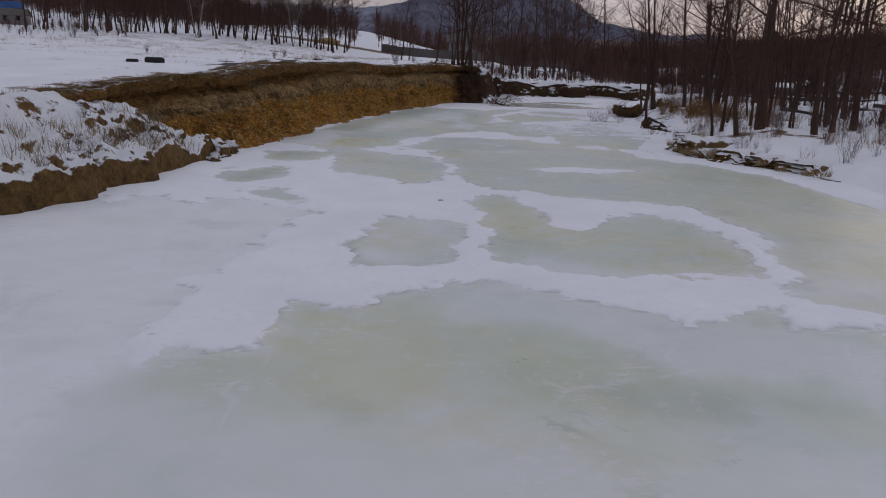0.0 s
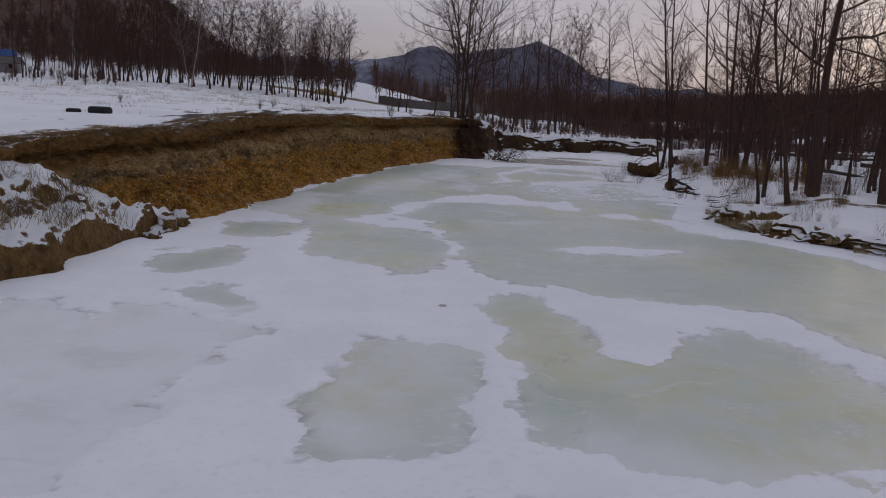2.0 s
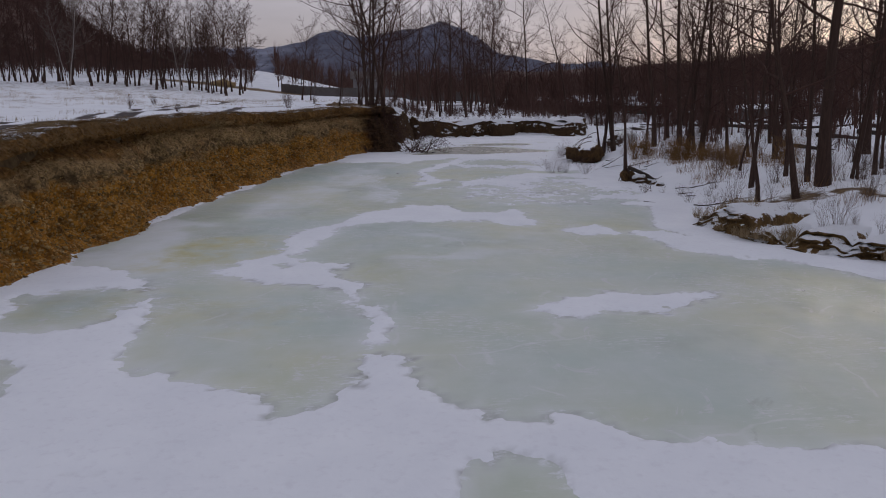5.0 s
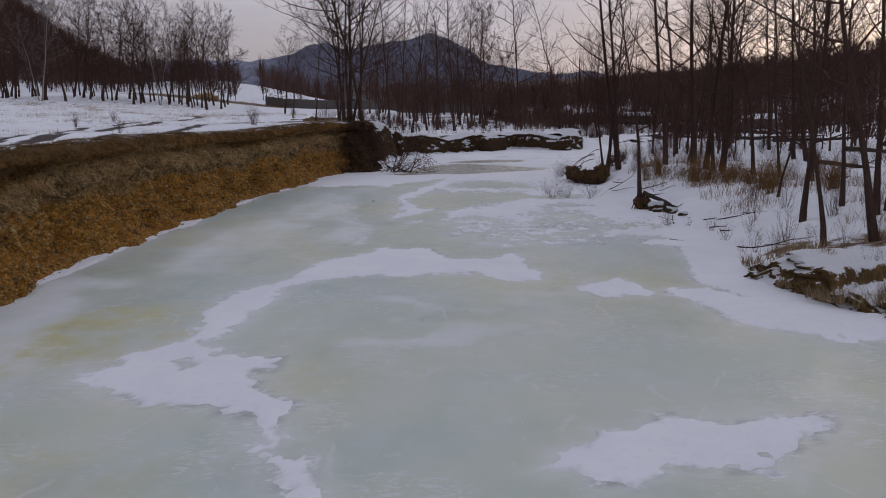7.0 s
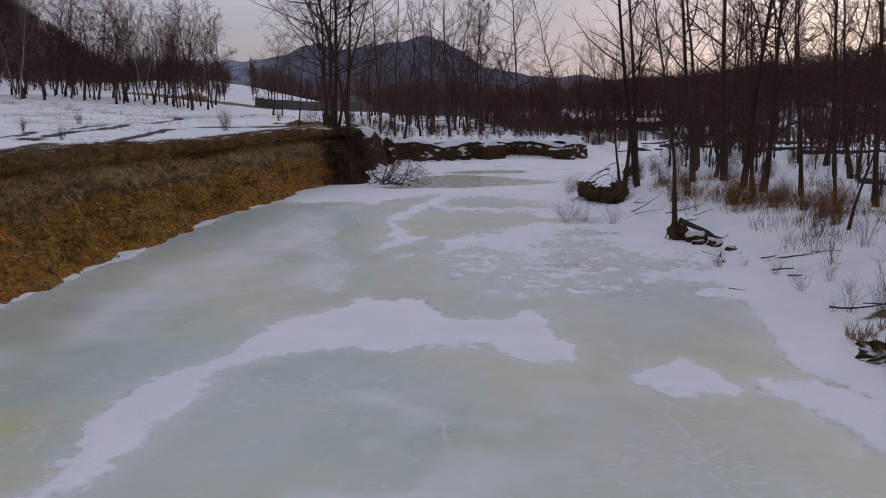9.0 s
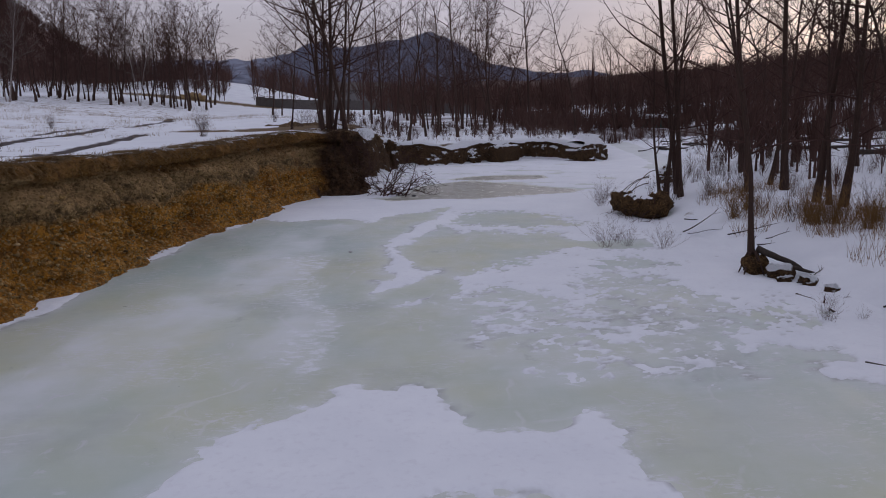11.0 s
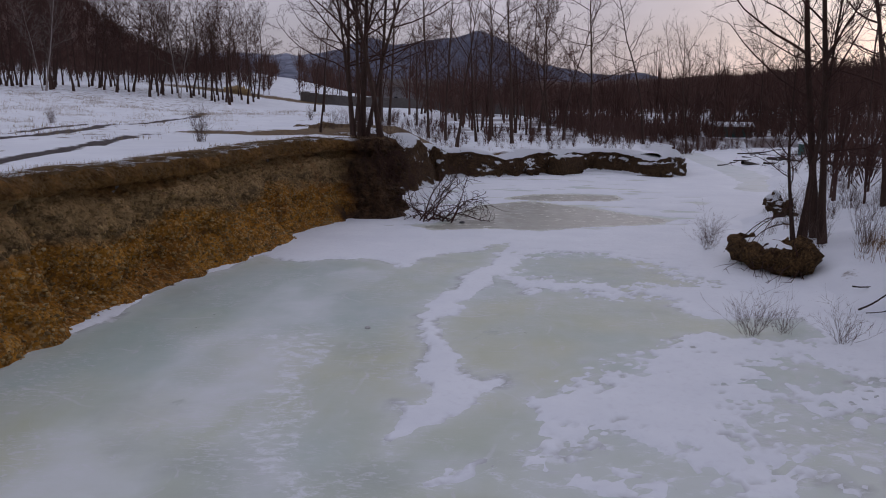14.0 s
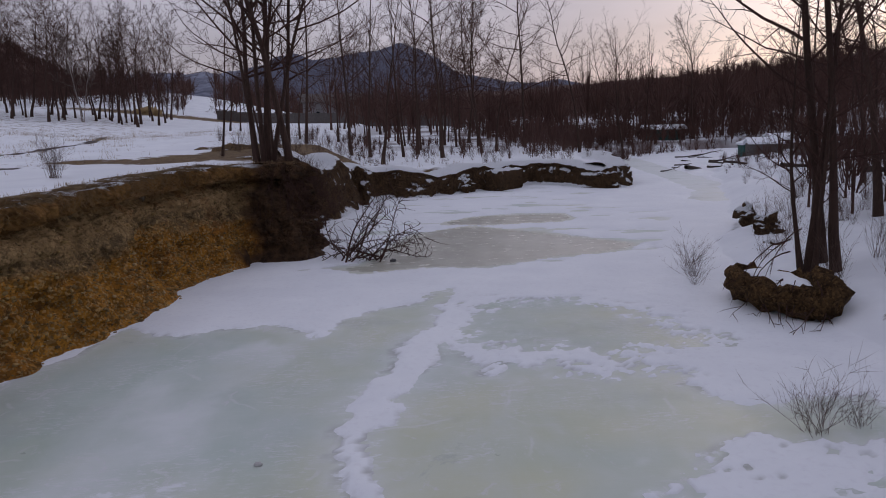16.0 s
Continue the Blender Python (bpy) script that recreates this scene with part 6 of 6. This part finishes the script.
def build_clods():
    lab = "dark earth clod with snow on top at the bank's edge"
    for k, (x, y, z, s, rz) in enumerate([
            (9.55, 86.1, 0.55, (2.6, 1.0, 1.25), 46), (7.0, 84.7, 0.35, (1.2, 0.7, 0.7), 30), (15.2, 85.0, 0.45, (1.1, 0.8, 0.9), -60),
            (14.1, 88.0, 0.45, (1.3, 0.9, 1.0), -68), (16.9, 86.9, 0.4, (1.0, 0.8, 0.8), 60), (1.3, 80.4, 0.9, (0.9, 1.3, 1.8), 10)]):
        earth_block(x, y, z, s, rz, 10 + k, lab, block=k in (0, 2, 3, 4))
    lab = "small brown clod fallen on the snowy bank"
    q = random.Random(6)
    for k in range(26):
        t = q.random()
        x, y = np.interp(t, [0, 0.5, 1], [9.45, 9.75, 12.0]) + q.random() ** 1.5 * 0.8, np.interp(t, [0, 0.5, 1], [35.6, 32.6, 29.0])
        s = q.uniform(0.08, 0.2)
        earth_block(float(x), float(y), max(0.03, ground_z(x, y)) + q.uniform(-0.02, 0.22), (s * q.uniform(0.8, 1.8), s, s * q.uniform(0.6, 1.0)), q.uniform(-90, 20), 130 + k, lab, "soil" if k % 2 else "grassy_soil", "bank_clod")
    lab = "ochre lump of earth fallen at the foot of the gravel bank"
    for k, (x, y, z, s, rz) in enumerate([(-6.75, 25.6, 0.08, (0.5, 0.7, 0.35), 10), (-6.9, 26.7, 0.1, (0.7, 0.5, 0.4), 50), (-6.6, 24.6, 0.03, (0.3, 0.45, 0.25), 70)]):
        earth_block(x, y, z, s, rz, 50 + k, lab, "ochre_soil", "fallen_clod")


build_clods()


def root_plate(x, y, rz, size, seed, label, nroots, z=0.0):
    """A lump of earth held by roots at the bank's edge, undercut, with roots hanging to the ice."""
    root = thing("root_plate", label, "root plate", at=pose(x, y, z, 0, 0, rz))
    w, dp, h = size
    bm = bmesh.new()
    # ring of earth torn up by roots, hollow in the middle, lower and thinner towards the bank
    rows, cols = 64, 20
    ring = []
    for i in range(rows):
        a = 2 * math.pi * i / rows
        front = 0.5 - 0.5 * math.sin(a)
        out = Vector((math.cos(a), math.sin(a), 0))
        mid = Vector((out.x * w * 0.44, out.y * dp * 0.44, 0))
        heavy = max(0.0, math.cos(a + 0.55)) ** 2 + 0.8 * max(0.0, -math.cos(a - 0.25)) ** 2
        thick = 0.13 + 0.11 * front + 0.14 * heavy
        low, high = h * (0.30 - 0.32 * front), h * (0.66 - 0.06 * front + 0.10 * math.sin(2 * a + seed) + 0.26 * heavy)
        loop = []
        for j in range(cols):
            b = 2 * math.pi * j / cols
            ex, ez = math.cos(b), math.sin(b)
            p = mid + out * ex * thick + Vector((0, 0, (low + high) / 2 + ez * (high - low) / 2))
            p -= out * 0.30 * max(0.0, 0.4 - p.z / h) * front
            nz = noise.fractal(p * 2.6 + Vector((seed, 0, 0)), 1.0, 2.0, 4)
            nf = noise.fractal(p * 10.0 + Vector((0, seed, 0)), 1.0, 2.0, 3)
            p += (out * ex + Vector((0, 0, ez))) * (0.17 * nz + 0.15 * nf)
            loop.append(bm.verts.new(p))
        ring.append(loop)
    for i in range(rows):
        for j in range(cols):
            n = (i + 1) % rows
            bm.faces.new((ring[i][j], ring[n][j], ring[n][(j + 1) % cols], ring[i][(j + 1) % cols]))
    bmesh.ops.recalc_face_normals(bm, faces=bm.faces)
    part("earth_lump", bm_mesh("earth_lump", bm, MAT["soil"], True), root)
    # snow in the hollow
    bm = bmesh.new()
    bmesh.ops.create_icosphere(bm, subdivisions=4, radius=1.0)
    for v in bm.verts:
        v.co = Vector((v.co.x * w * 0.33 + 0.05 * w, v.co.y * dp * 0.36 + 0.05 * dp, v.co.z * 0.24 * h + h * 0.54))
        v.co.z += 0.04 * noise.fractal(v.co * 3.0, 1.0, 2.0, 3)
    part("snow_cap", bm_mesh("snow_cap", bm, MAT["snow"], True), root, "white snow in the hollow")
    q = random.Random(seed)
    for k in range(nroots):
        wd = Wood()
        t = (k + 0.5) / nroots
        a = math.pi * (1.0 + 0.95 * t) - (0.5 if k % 4 == 0 else 0.0)
        start = Vector((w * 0.44 * math.cos(a), dp * 0.44 * math.sin(a), h * q.uniform(0.2, 0.9)))
        ln = q.uniform(0.3, 0.7) * (0.3 + 0.4 * w)
        pts = bend(q, start, Vector((math.cos(a) * 0.9 - 0.25, math.sin(a) * 0.8, q.uniform(-0.5, 0.6))), ln, 6, 0.16, -0.16)
        wd.tube(pts, [0.017 * (1 - 0.8 * i / 6) for i in range(7)], 4)
        for _ in range(4):
            p, d = along(pts, q.uniform(0.3, 0.9))
            tw = bend(q, p, side_way(q, d, radians(40), q.uniform(0, 6.28)), ln * 0.35, 3, 0.15, -0.06)
            wd.tube(tw, [0.010, 0.007, 0.004, 0.002], 3)
        part("root", wd.mesh("root", MAT["twig"]), root)
    return root


def pedestal(x, y):
    """A tree's foot left standing as the bank wore away: a stump of earth gripped by thick roots."""
    root = thing("root_pedestal", "small pedestal of earth and roots holding up one tree", "root plate", at=pose(x, y, 0.0))
    lump = part("earth_lump", clod(62, (0.5, 0.42, 0.5), MAT["soil"], "earth_lump", 0.24, 4), root)
    lump.location = (0.10, -0.05, 0.18)
    q = random.Random(64)
    for k in range(6):
        a = 6.28 * k / 6 + q.uniform(-0.3, 0.3)
        w = Wood()
        out = q.uniform(0.22, 0.4)
        pts = [Vector((math.cos(a) * f * out, math.sin(a) * f * out, z + q.uniform(-0.03, 0.03))) for f, z in ((0.25, 0.55), (0.5, 0.42), (0.75, 0.28), (0.95, 0.14), (1.15, 0.02), (1.3, -0.08))]
        r = q.uniform(0.025, 0.045)
        w.tube(pts, [r, r * 0.95, r * 0.8, r * 0.6, r * 0.4, r * 0.2], 5)
        part("root", w.mesh("root", MAT["bark"]), root)
    stem = Wood()
    stem.tube(bend(q, Vector((0.12, 0.0, 0.62)), Vector((0.8, -0.55, -0.42)), 1.25, 7, 0.08, -0.03), [0.085, 0.082, 0.078, 0.07, 0.062, 0.05, 0.04, 0.02], 8)
    part("stem", stem.mesh("stem", MAT["log"]), root, "broken dark stem leaning on the snow")
    return root


def build_roots():
    root_plate(10.75, 57.2, 8, (1.4, 3.1, 0.95), 61, "torn-up ring of dark earth and roots with snow in its hollow", 12)
    trees.put(("multi", 0), place(12.1, 58.4, 0.78, 15, 0.55))
    trees.put(("thin", 2), place(12.7, 58.2, 1.35, 100, 0.6))
    trees.put(("thin", 0), place(13.0, 59.4, 1.4, 200, 0.65, (0, 6)))
    pedestal(10.3, 46.8)
    for k, (x, y, s, rz) in enumerate([(10.75, 46.2, 0.34, 20), (11.0, 45.5, 0.26, 70), (10.6, 45.8, 0.18, 0), (11.2, 44.8, 0.2, 40)]):
        earth_block(x, y, max(0.06, ground_z(x, y)), (s * 1.5, s, s), rz, 75 + k, "brown eroded clod beside the root pedestal", "earth", "bank_clod")
    # long roots arching down to the ice beside the torn-up ring
    q = random.Random(65)
    sweep = thing("drooping_branches", "long bare roots and branches arching down to the ice", "branch", at=pose(10.15, 56.95, 0.0))
    for k in range(9):
        w = Wood()
        pts = bend(q, Vector((-0.1 + 0.12 * k, 0.1 - 0.16 * k, q.uniform(0.25, 0.4))), Vector((q.uniform(-0.75, -0.3), -0.8, q.uniform(-0.12, 0.05))), q.uniform(1.0, 1.7), 9, 0.06, -0.035)
        w.tube(pts, [0.016 * (1 - 0.8 * i / 9) for i in range(10)], 4)
        for _ in range(3):
            p, d = along(pts, q.uniform(0.3, 0.95))
            w.tube(bend(q, p, side_way(q, d, radians(35), q.uniform(0, 6.28)), q.uniform(0.3, 0.7), 3, 0.14, -0.1), [0.009, 0.007, 0.004, 0.002], 3)
        part("branch", w.mesh("branch", MAT["twig"]), sweep)
    for k in range(4):
        w = Wood()
        pts = bend(q, Vector((1.3 + q.uniform(-0.2, 0.2), 1.0 + q.uniform(-0.2, 0.2), q.uniform(1.0, 1.8))), Vector((-1.0, q.uniform(-0.5, 0.3), q.uniform(0.0, 0.5))), q.uniform(1.8, 2.5), 9, 0.08, -0.17)
        w.tube(pts, [0.018 * (1 - 0.8 * i / 9) for i in range(10)], 4)
        for _ in range(3):
            p, d = along(pts, q.uniform(0.3, 0.95))
            w.tube(bend(q, p, side_way(q, d, radians(35), q.uniform(0, 6.28)), q.uniform(0.3, 0.6), 3, 0.14, -0.1), [0.008, 0.006, 0.004, 0.002], 3)
        part("branch", w.mesh("branch", MAT["twig"]), sweep)
    trees.put(("tall", 2), place(10.32, 46.85, 0.62, 210, 0.45))
    for k, (x, y, z, s, rz) in enumerate([(15.7, 69.0, 0.5, (0.35, 0.6, 0.5), 20), (15.0, 67.3, 0.42, (0.25, 0.4, 0.4), 60), (14.2, 64.4, 0.5, (0.36, 0.7, 0.85), 30), (13.6, 62.9, 0.25, (0.2, 0.5, 0.35), 10), (14.6, 65.6, 0.5, (0.3, 0.5, 0.5), 15)]):
        earth_block(x, y, z, s, rz, 63 + k, "dark eroded lump of bank half under snow", "earth", "bank_clod")


build_roots()


def fallen_crown():
    """A dead tree top lying off the cliff corner on the ice: stems that rise, arch over and droop in a tangle."""
    q = random.Random(71)
    root = thing("fallen_branches", "dead dark tree top lying on the ice below the bank", "branch", at=pose(1.6, 64.7, 0.0, 0, 0, 0))
    for k in range(20):
        w = Wood()
        start = Vector((q.uniform(-0.7, 0.6), q.uniform(-0.4, 0.8), -0.02))
        lean = q.uniform(0.2, 1.9) if k % 4 else q.uniform(-1.4, -0.3)
        pts = bend(q, start, Vector((lean, q.uniform(-0.2, 0.5), q.uniform(0.5, 1.2))), q.uniform(1.5, 3.0), 9, 0.19, -0.075)
        for p in pts:
            p.z = max(p.z, 0.03 if p is not pts[0] else -0.02)
        r = q.uniform(0.016, 0.036)
        w.tube(pts, [r * (1 - 0.85 * i / 9) for i in range(10)], 5)
        limb = part("branch", w.mesh("branch", MAT["twig"]), root)
        for _ in range(16):
            t = Wood()
            p, d = along(pts, q.uniform(0.25, 0.98))
            tw = bend(q, p, side_way(q, d, radians(q.uniform(35, 80)), q.uniform(0, 6.28)), q.uniform(0.3, 0.95), 5, 0.30, -0.03)
            t.tube(tw, [0.013, 0.011, 0.009, 0.007, 0.005, 0.002], 3)
            part("twig", t.mesh("twig", MAT["twig"]), limb)
    return root


fallen_crown()


def log(x, y, length, radius, rz, seed, tilt=4.0, z=None, twigs=3):
    q = random.Random(seed)
    z = ground_z(x, y) if z is None else z
    root = thing("fallen_log", "dark fallen log lying in the snow", "log", "fallen logs", at=pose(x, y, z + radius * 0.6, 0, tilt, rz))
    w = Wood()
    pts = bend(q, Vector((-length / 2, 0, 0)), Vector((1, 0, 0)), length, 10, 0.04 if radius > 0.08 else 0.07, 0.0)
    w.tube(pts, [radius * (1 - 0.75 * i / 10) for i in range(11)], 8)
    part("trunk", w.mesh("trunk", MAT["log"]), root)
    for _ in range(twigs):
        t = Wood()
        p, d = along(pts, q.uniform(0.4, 0.95))
        tw = bend(q, p, side_way(q, d, radians(50), q.uniform(0, 6.28)), length * 0.25, 4, 0.12, 0.05)
        t.tube(tw, [radius * 0.3, radius * 0.2, radius * 0.15, radius * 0.08, 0.002], 4)
        part("branch", t.mesh("branch", MAT["twig"]), root)
    return root


def lay_logs():
    q = random.Random(92)
    for k in range(16):
        t = q.random()
        x, y = np.interp(t, [0, 0.4, 1], [10.2, 11.0, 10.9]) + abs(q.gauss(0.2, 0.8)), 36.5 + 16 * t
        log(float(x), float(y), q.uniform(0.5, 1.7), q.uniform(0.010, 0.022), q.uniform(-110, 30), 560 + k, q.uniform(-14, 4), None, q.randrange(2, 6))
    q = random.Random(91)
    for k in range(16):
        log(q.uniform(22.5, 34), q.uniform(92, 116), q.uniform(1.2, 3.2), q.uniform(0.04, 0.09), q.uniform(-35, 35), 540 + k)
    for k, (x, y, ln, r, rz) in enumerate([
            (10.6, 42.6, 1.6, 0.04, -70), (10.5, 44.2, 0.9, 0.06, -65), (11.6, 53.6, 1.3, 0.02, 30), (10.0, 39.5, 2.2, 0.03, -40), (11.3, 46.0, 1.1, 0.06, -40), (10.8, 37.3, 1.8, 0.02, -20),
            (27, 84, 5, 0.12, 20), (30, 70, 7, 0.16, -10), (29, 80, 6, 0.12, 30), (30, 78, 8, 0.15, 5), (34, 64, 7, 0.16, -15), (28, 60, 6, 0.14, 12), (36, 88, 9, 0.18, 10),
            (27, 98, 7, 0.15, 40), (22, 52, 5, 0.12, -25), (40, 74, 8, 0.16, 20), (31, 50, 6, 0.13, 5), (45, 95, 9, 0.2, -5)]):
        log(x, y, ln, r, rz, 500 + k)


lay_logs()


# ---- small things ----
def stone(x, y, s, seed, label):
    ob = new("stone", clod(seed, (s, s * 0.8, s * 0.6), MAT["pale_stone"], "stone", 0.12 * s, 2))
    ob.matrix_basis = pose(x, y, s * 0.18)
    return tagged(ob, label, "stone")


dark = stone(2.55, 64.45, 0.16, 84, "small dark stone with a cap of ice on the pool")
dark.data.materials[0] = MAT["grey_stone"]
stone(0.52, 50.7, 0.09, 82, "small pale ice-crusted stone on the bare river ice")
stone(0.85, 19.8, 0.13, 81, "pale ice-crusted stone frozen into the snow on the river")


def tyre(x, y, rz, s=1.0):
    root = thing("tyre", "old black tyre lying on the snowy field", "tyre", "old tyres", at=pose(x, y, ground_z(x, y) - 0.05, 0, 0, rz) @ Matrix.Scale(s, 4))
    bm = bmesh.new()
    prof = [(0.30, 0.02), (0.42, 0.0), (0.5, 0.06), (0.52, 0.18), (0.5, 0.30), (0.42, 0.36), (0.30, 0.34), (0.31, 0.28), (0.40, 0.26), (0.42, 0.18), (0.40, 0.10), (0.31, 0.08)]
    rings = [[bm.verts.new((r * math.cos(a), r * math.sin(a), z)) for r, z in prof] for a in [2 * math.pi * k / 32 for k in range(32)]]
    for k in range(32):
        for j in range(len(prof)):
            bm.faces.new((rings[k][j], rings[(k + 1) % 32][j], rings[(k + 1) % 32][(j + 1) % len(prof)], rings[k][(j + 1) % len(prof)]))
    part("tread", bm_mesh("tread", bm, MAT["rubber"], True), root)
    return root


tyre(-11.4, 31.4, 0, 0.72)
tyre(-12.3, 31.4, 40, 0.45)


def box_mesh(name, sx, sy, sz, mat, bevel=0.0, z0=0.0):
    bm = bmesh.new()
    bmesh.ops.create_cube(bm, size=1.0)
    for v in bm.verts:
        v.co = Vector((v.co.x * sx, v.co.y * sy, (v.co.z + 0.5) * sz + z0))
    if bevel:
        bmesh.ops.bevel(bm, geom=bm.edges[:], offset=bevel, segments=1, affect="EDGES")
    return bm_mesh(name, bm, mat)


def house(x, y, w, d, h, rz, wall, roof, label, rise=2.0, z=None, windows=2):
    """A far house: walls, gable roof with eaves, and windows with frames."""
    z = ground_z(x, y) - 0.2 if z is None else z
    root = thing("house", label, "house", at=pose(x, y, z, 0, 0, rz))
    part("wall", box_mesh("wall", w, d, h, MAT[wall]), root)
    bm = bmesh.new()
    e = 0.05 * w + 0.04
    for s in (-1, 1):
        vs = [bm.verts.new(p) for p in [(-w / 2 - e, s * (d / 2 + e), h - e * 0.4), (w / 2 + e, s * (d / 2 + e), h - e * 0.4), (w / 2 + e, 0, h + rise), (-w / 2 - e, 0, h + rise)]]
        up = [bm.verts.new(v.co + Vector((0, 0, 0.15))) for v in vs]
        bm.faces.new(vs)
        bm.faces.new(up[::-1])
        for k in range(4):
            bm.faces.new((vs[k], vs[(k + 1) % 4], up[(k + 1) % 4], up[k]))
    for s in (-1, 1):
        bm.faces.new([bm.verts.new(p) for p in [(s * w / 2, -d / 2, h), (s * w / 2, d / 2, h), (s * w / 2, 0, h + rise)]])
    bmesh.ops.recalc_face_normals(bm, faces=bm.faces)
    part("roof", bm_mesh("roof", bm, MAT[roof]), root)
    for k in range(windows):
        wx = -w / 2 + w * (k + 0.5) / windows
        fr = part("window", box_mesh("window_frame", 1.1, 0.08, 1.3, MAT["grey_wall"], z0=1.0), root)
        fr.location = (wx, -d / 2 - 0.03, 0)
        part("pane", box_mesh("pane", 0.9, 0.04, 1.1, MAT["glass"], z0=1.1), fr).location = (0, -0.04, 0)
    return root


def build_far_things():
    house(-129, 205, 6, 5.5, 2.6, 25, "grey_wall", "blue_roof", "small far house with a blue sheet roof by the woods", 2.6)
    house(-121, 195, 6, 5, 2.3, 15, "grey_wall", "wood", "grey far house with a dark roof by the woods", 1.6)
    house(-9, 262, 16, 9, 5.0, 4, "grey_wall", "wood", "low grey building behind a fence and bare trees", 2.0)
    house(33.4, 103.9, 1.7, 2.1, 1.15, 80, "green_wall", "snow", "small green board shed with a snowy roof by the river", 0.4, windows=0)
    house(35.6, 130.5, 4.4, 2.2, 1.5, -8, "green_wall", "snow", "low dark green board shed with a snowy roof by the river", 0.3, windows=0)
    for x, y, w, d, h, rz in ((32.0, 99.5, 2.4, 1.5, 1.0, -14), (35.5, 103.0, 3.0, 1.7, 1.2, 6), (33.2, 94.5, 2.6, 1.5, 1.1, -25), (38.0, 98.0, 3.2, 1.8, 1.3, 12)):
        house(x, y, w, d, h, rz, "wood", "snow", "low weathered board shed with a snowy roof among trees", 0.3, windows=0)
    mound = new("earth_mound", clod(95, (5.5, 13.0, 1.0), MAT["bare_soil"], "earth_mound", 0.25, 8))
    mound.matrix_basis = pose(-5.0, 85, 2.35, 0, 0, 12)
    tagged(mound, "low brown mound of bare earth at the edge of the field", "earth mound")
    # grey board fence across the end of the field
    fence = thing("fence", "long grey board fence across the end of the field", "fence")
    a, b = Vector((-33, 224, 0)), Vector((22, 211, 0))
    n = 25
    panel = box_mesh("panel", (b - a).length / n - 0.12, 0.06, 2.3, MAT["wood"], 0.01)
    post = box_mesh("post", 0.14, 0.14, 2.6, MAT["wood"], 0.01)
    ang = math.degrees(math.atan2(b.y - a.y, b.x - a.x))
    for k in range(n):
        p, e = a.lerp(b, (k + 0.5) / n), a.lerp(b, k / n)
        part("panel", panel, fence).matrix_basis = pose(p.x, p.y, ground_z(p.x, p.y) - 0.05, 0, 0, ang)
        part("post", post, fence).matrix_basis = pose(e.x, e.y, ground_z(e.x, e.y) - 0.15, 0, 0, ang)
    # two poles beyond the field
    for x, y in ((-33, 262), (-29, 262)):
        pole = thing("utility_pole", "dark utility pole beyond the field", "pole", "utility poles", at=pose(x, y, ground_z(x, y) - 0.3))
        w = Wood()
        w.tube([Vector((0, 0, 0)), Vector((0, 0, 4)), Vector((0, 0, 8)), Vector((0, 0, 8.05))], [0.14, 0.12, 0.10, 0.0], 8)
        part("mast", w.mesh("mast", MAT["metal"]), pole)
        part("crossarm", box_mesh("crossarm", 1.6, 0.1, 0.12, MAT["metal"], z0=7.3), pole)
    heap = new("straw_heap", clod(91, (5.0, 2.6, 1.8), MAT["yellow"], "straw_heap", 0.5, 6))
    heap.matrix_basis = pose(-46.5, 218, ground_z(-46.5, 218) + 0.4, 0, 0, 10)
    tagged(heap, "yellow heap of straw at the end of the snowfield", "heap")


build_far_things()
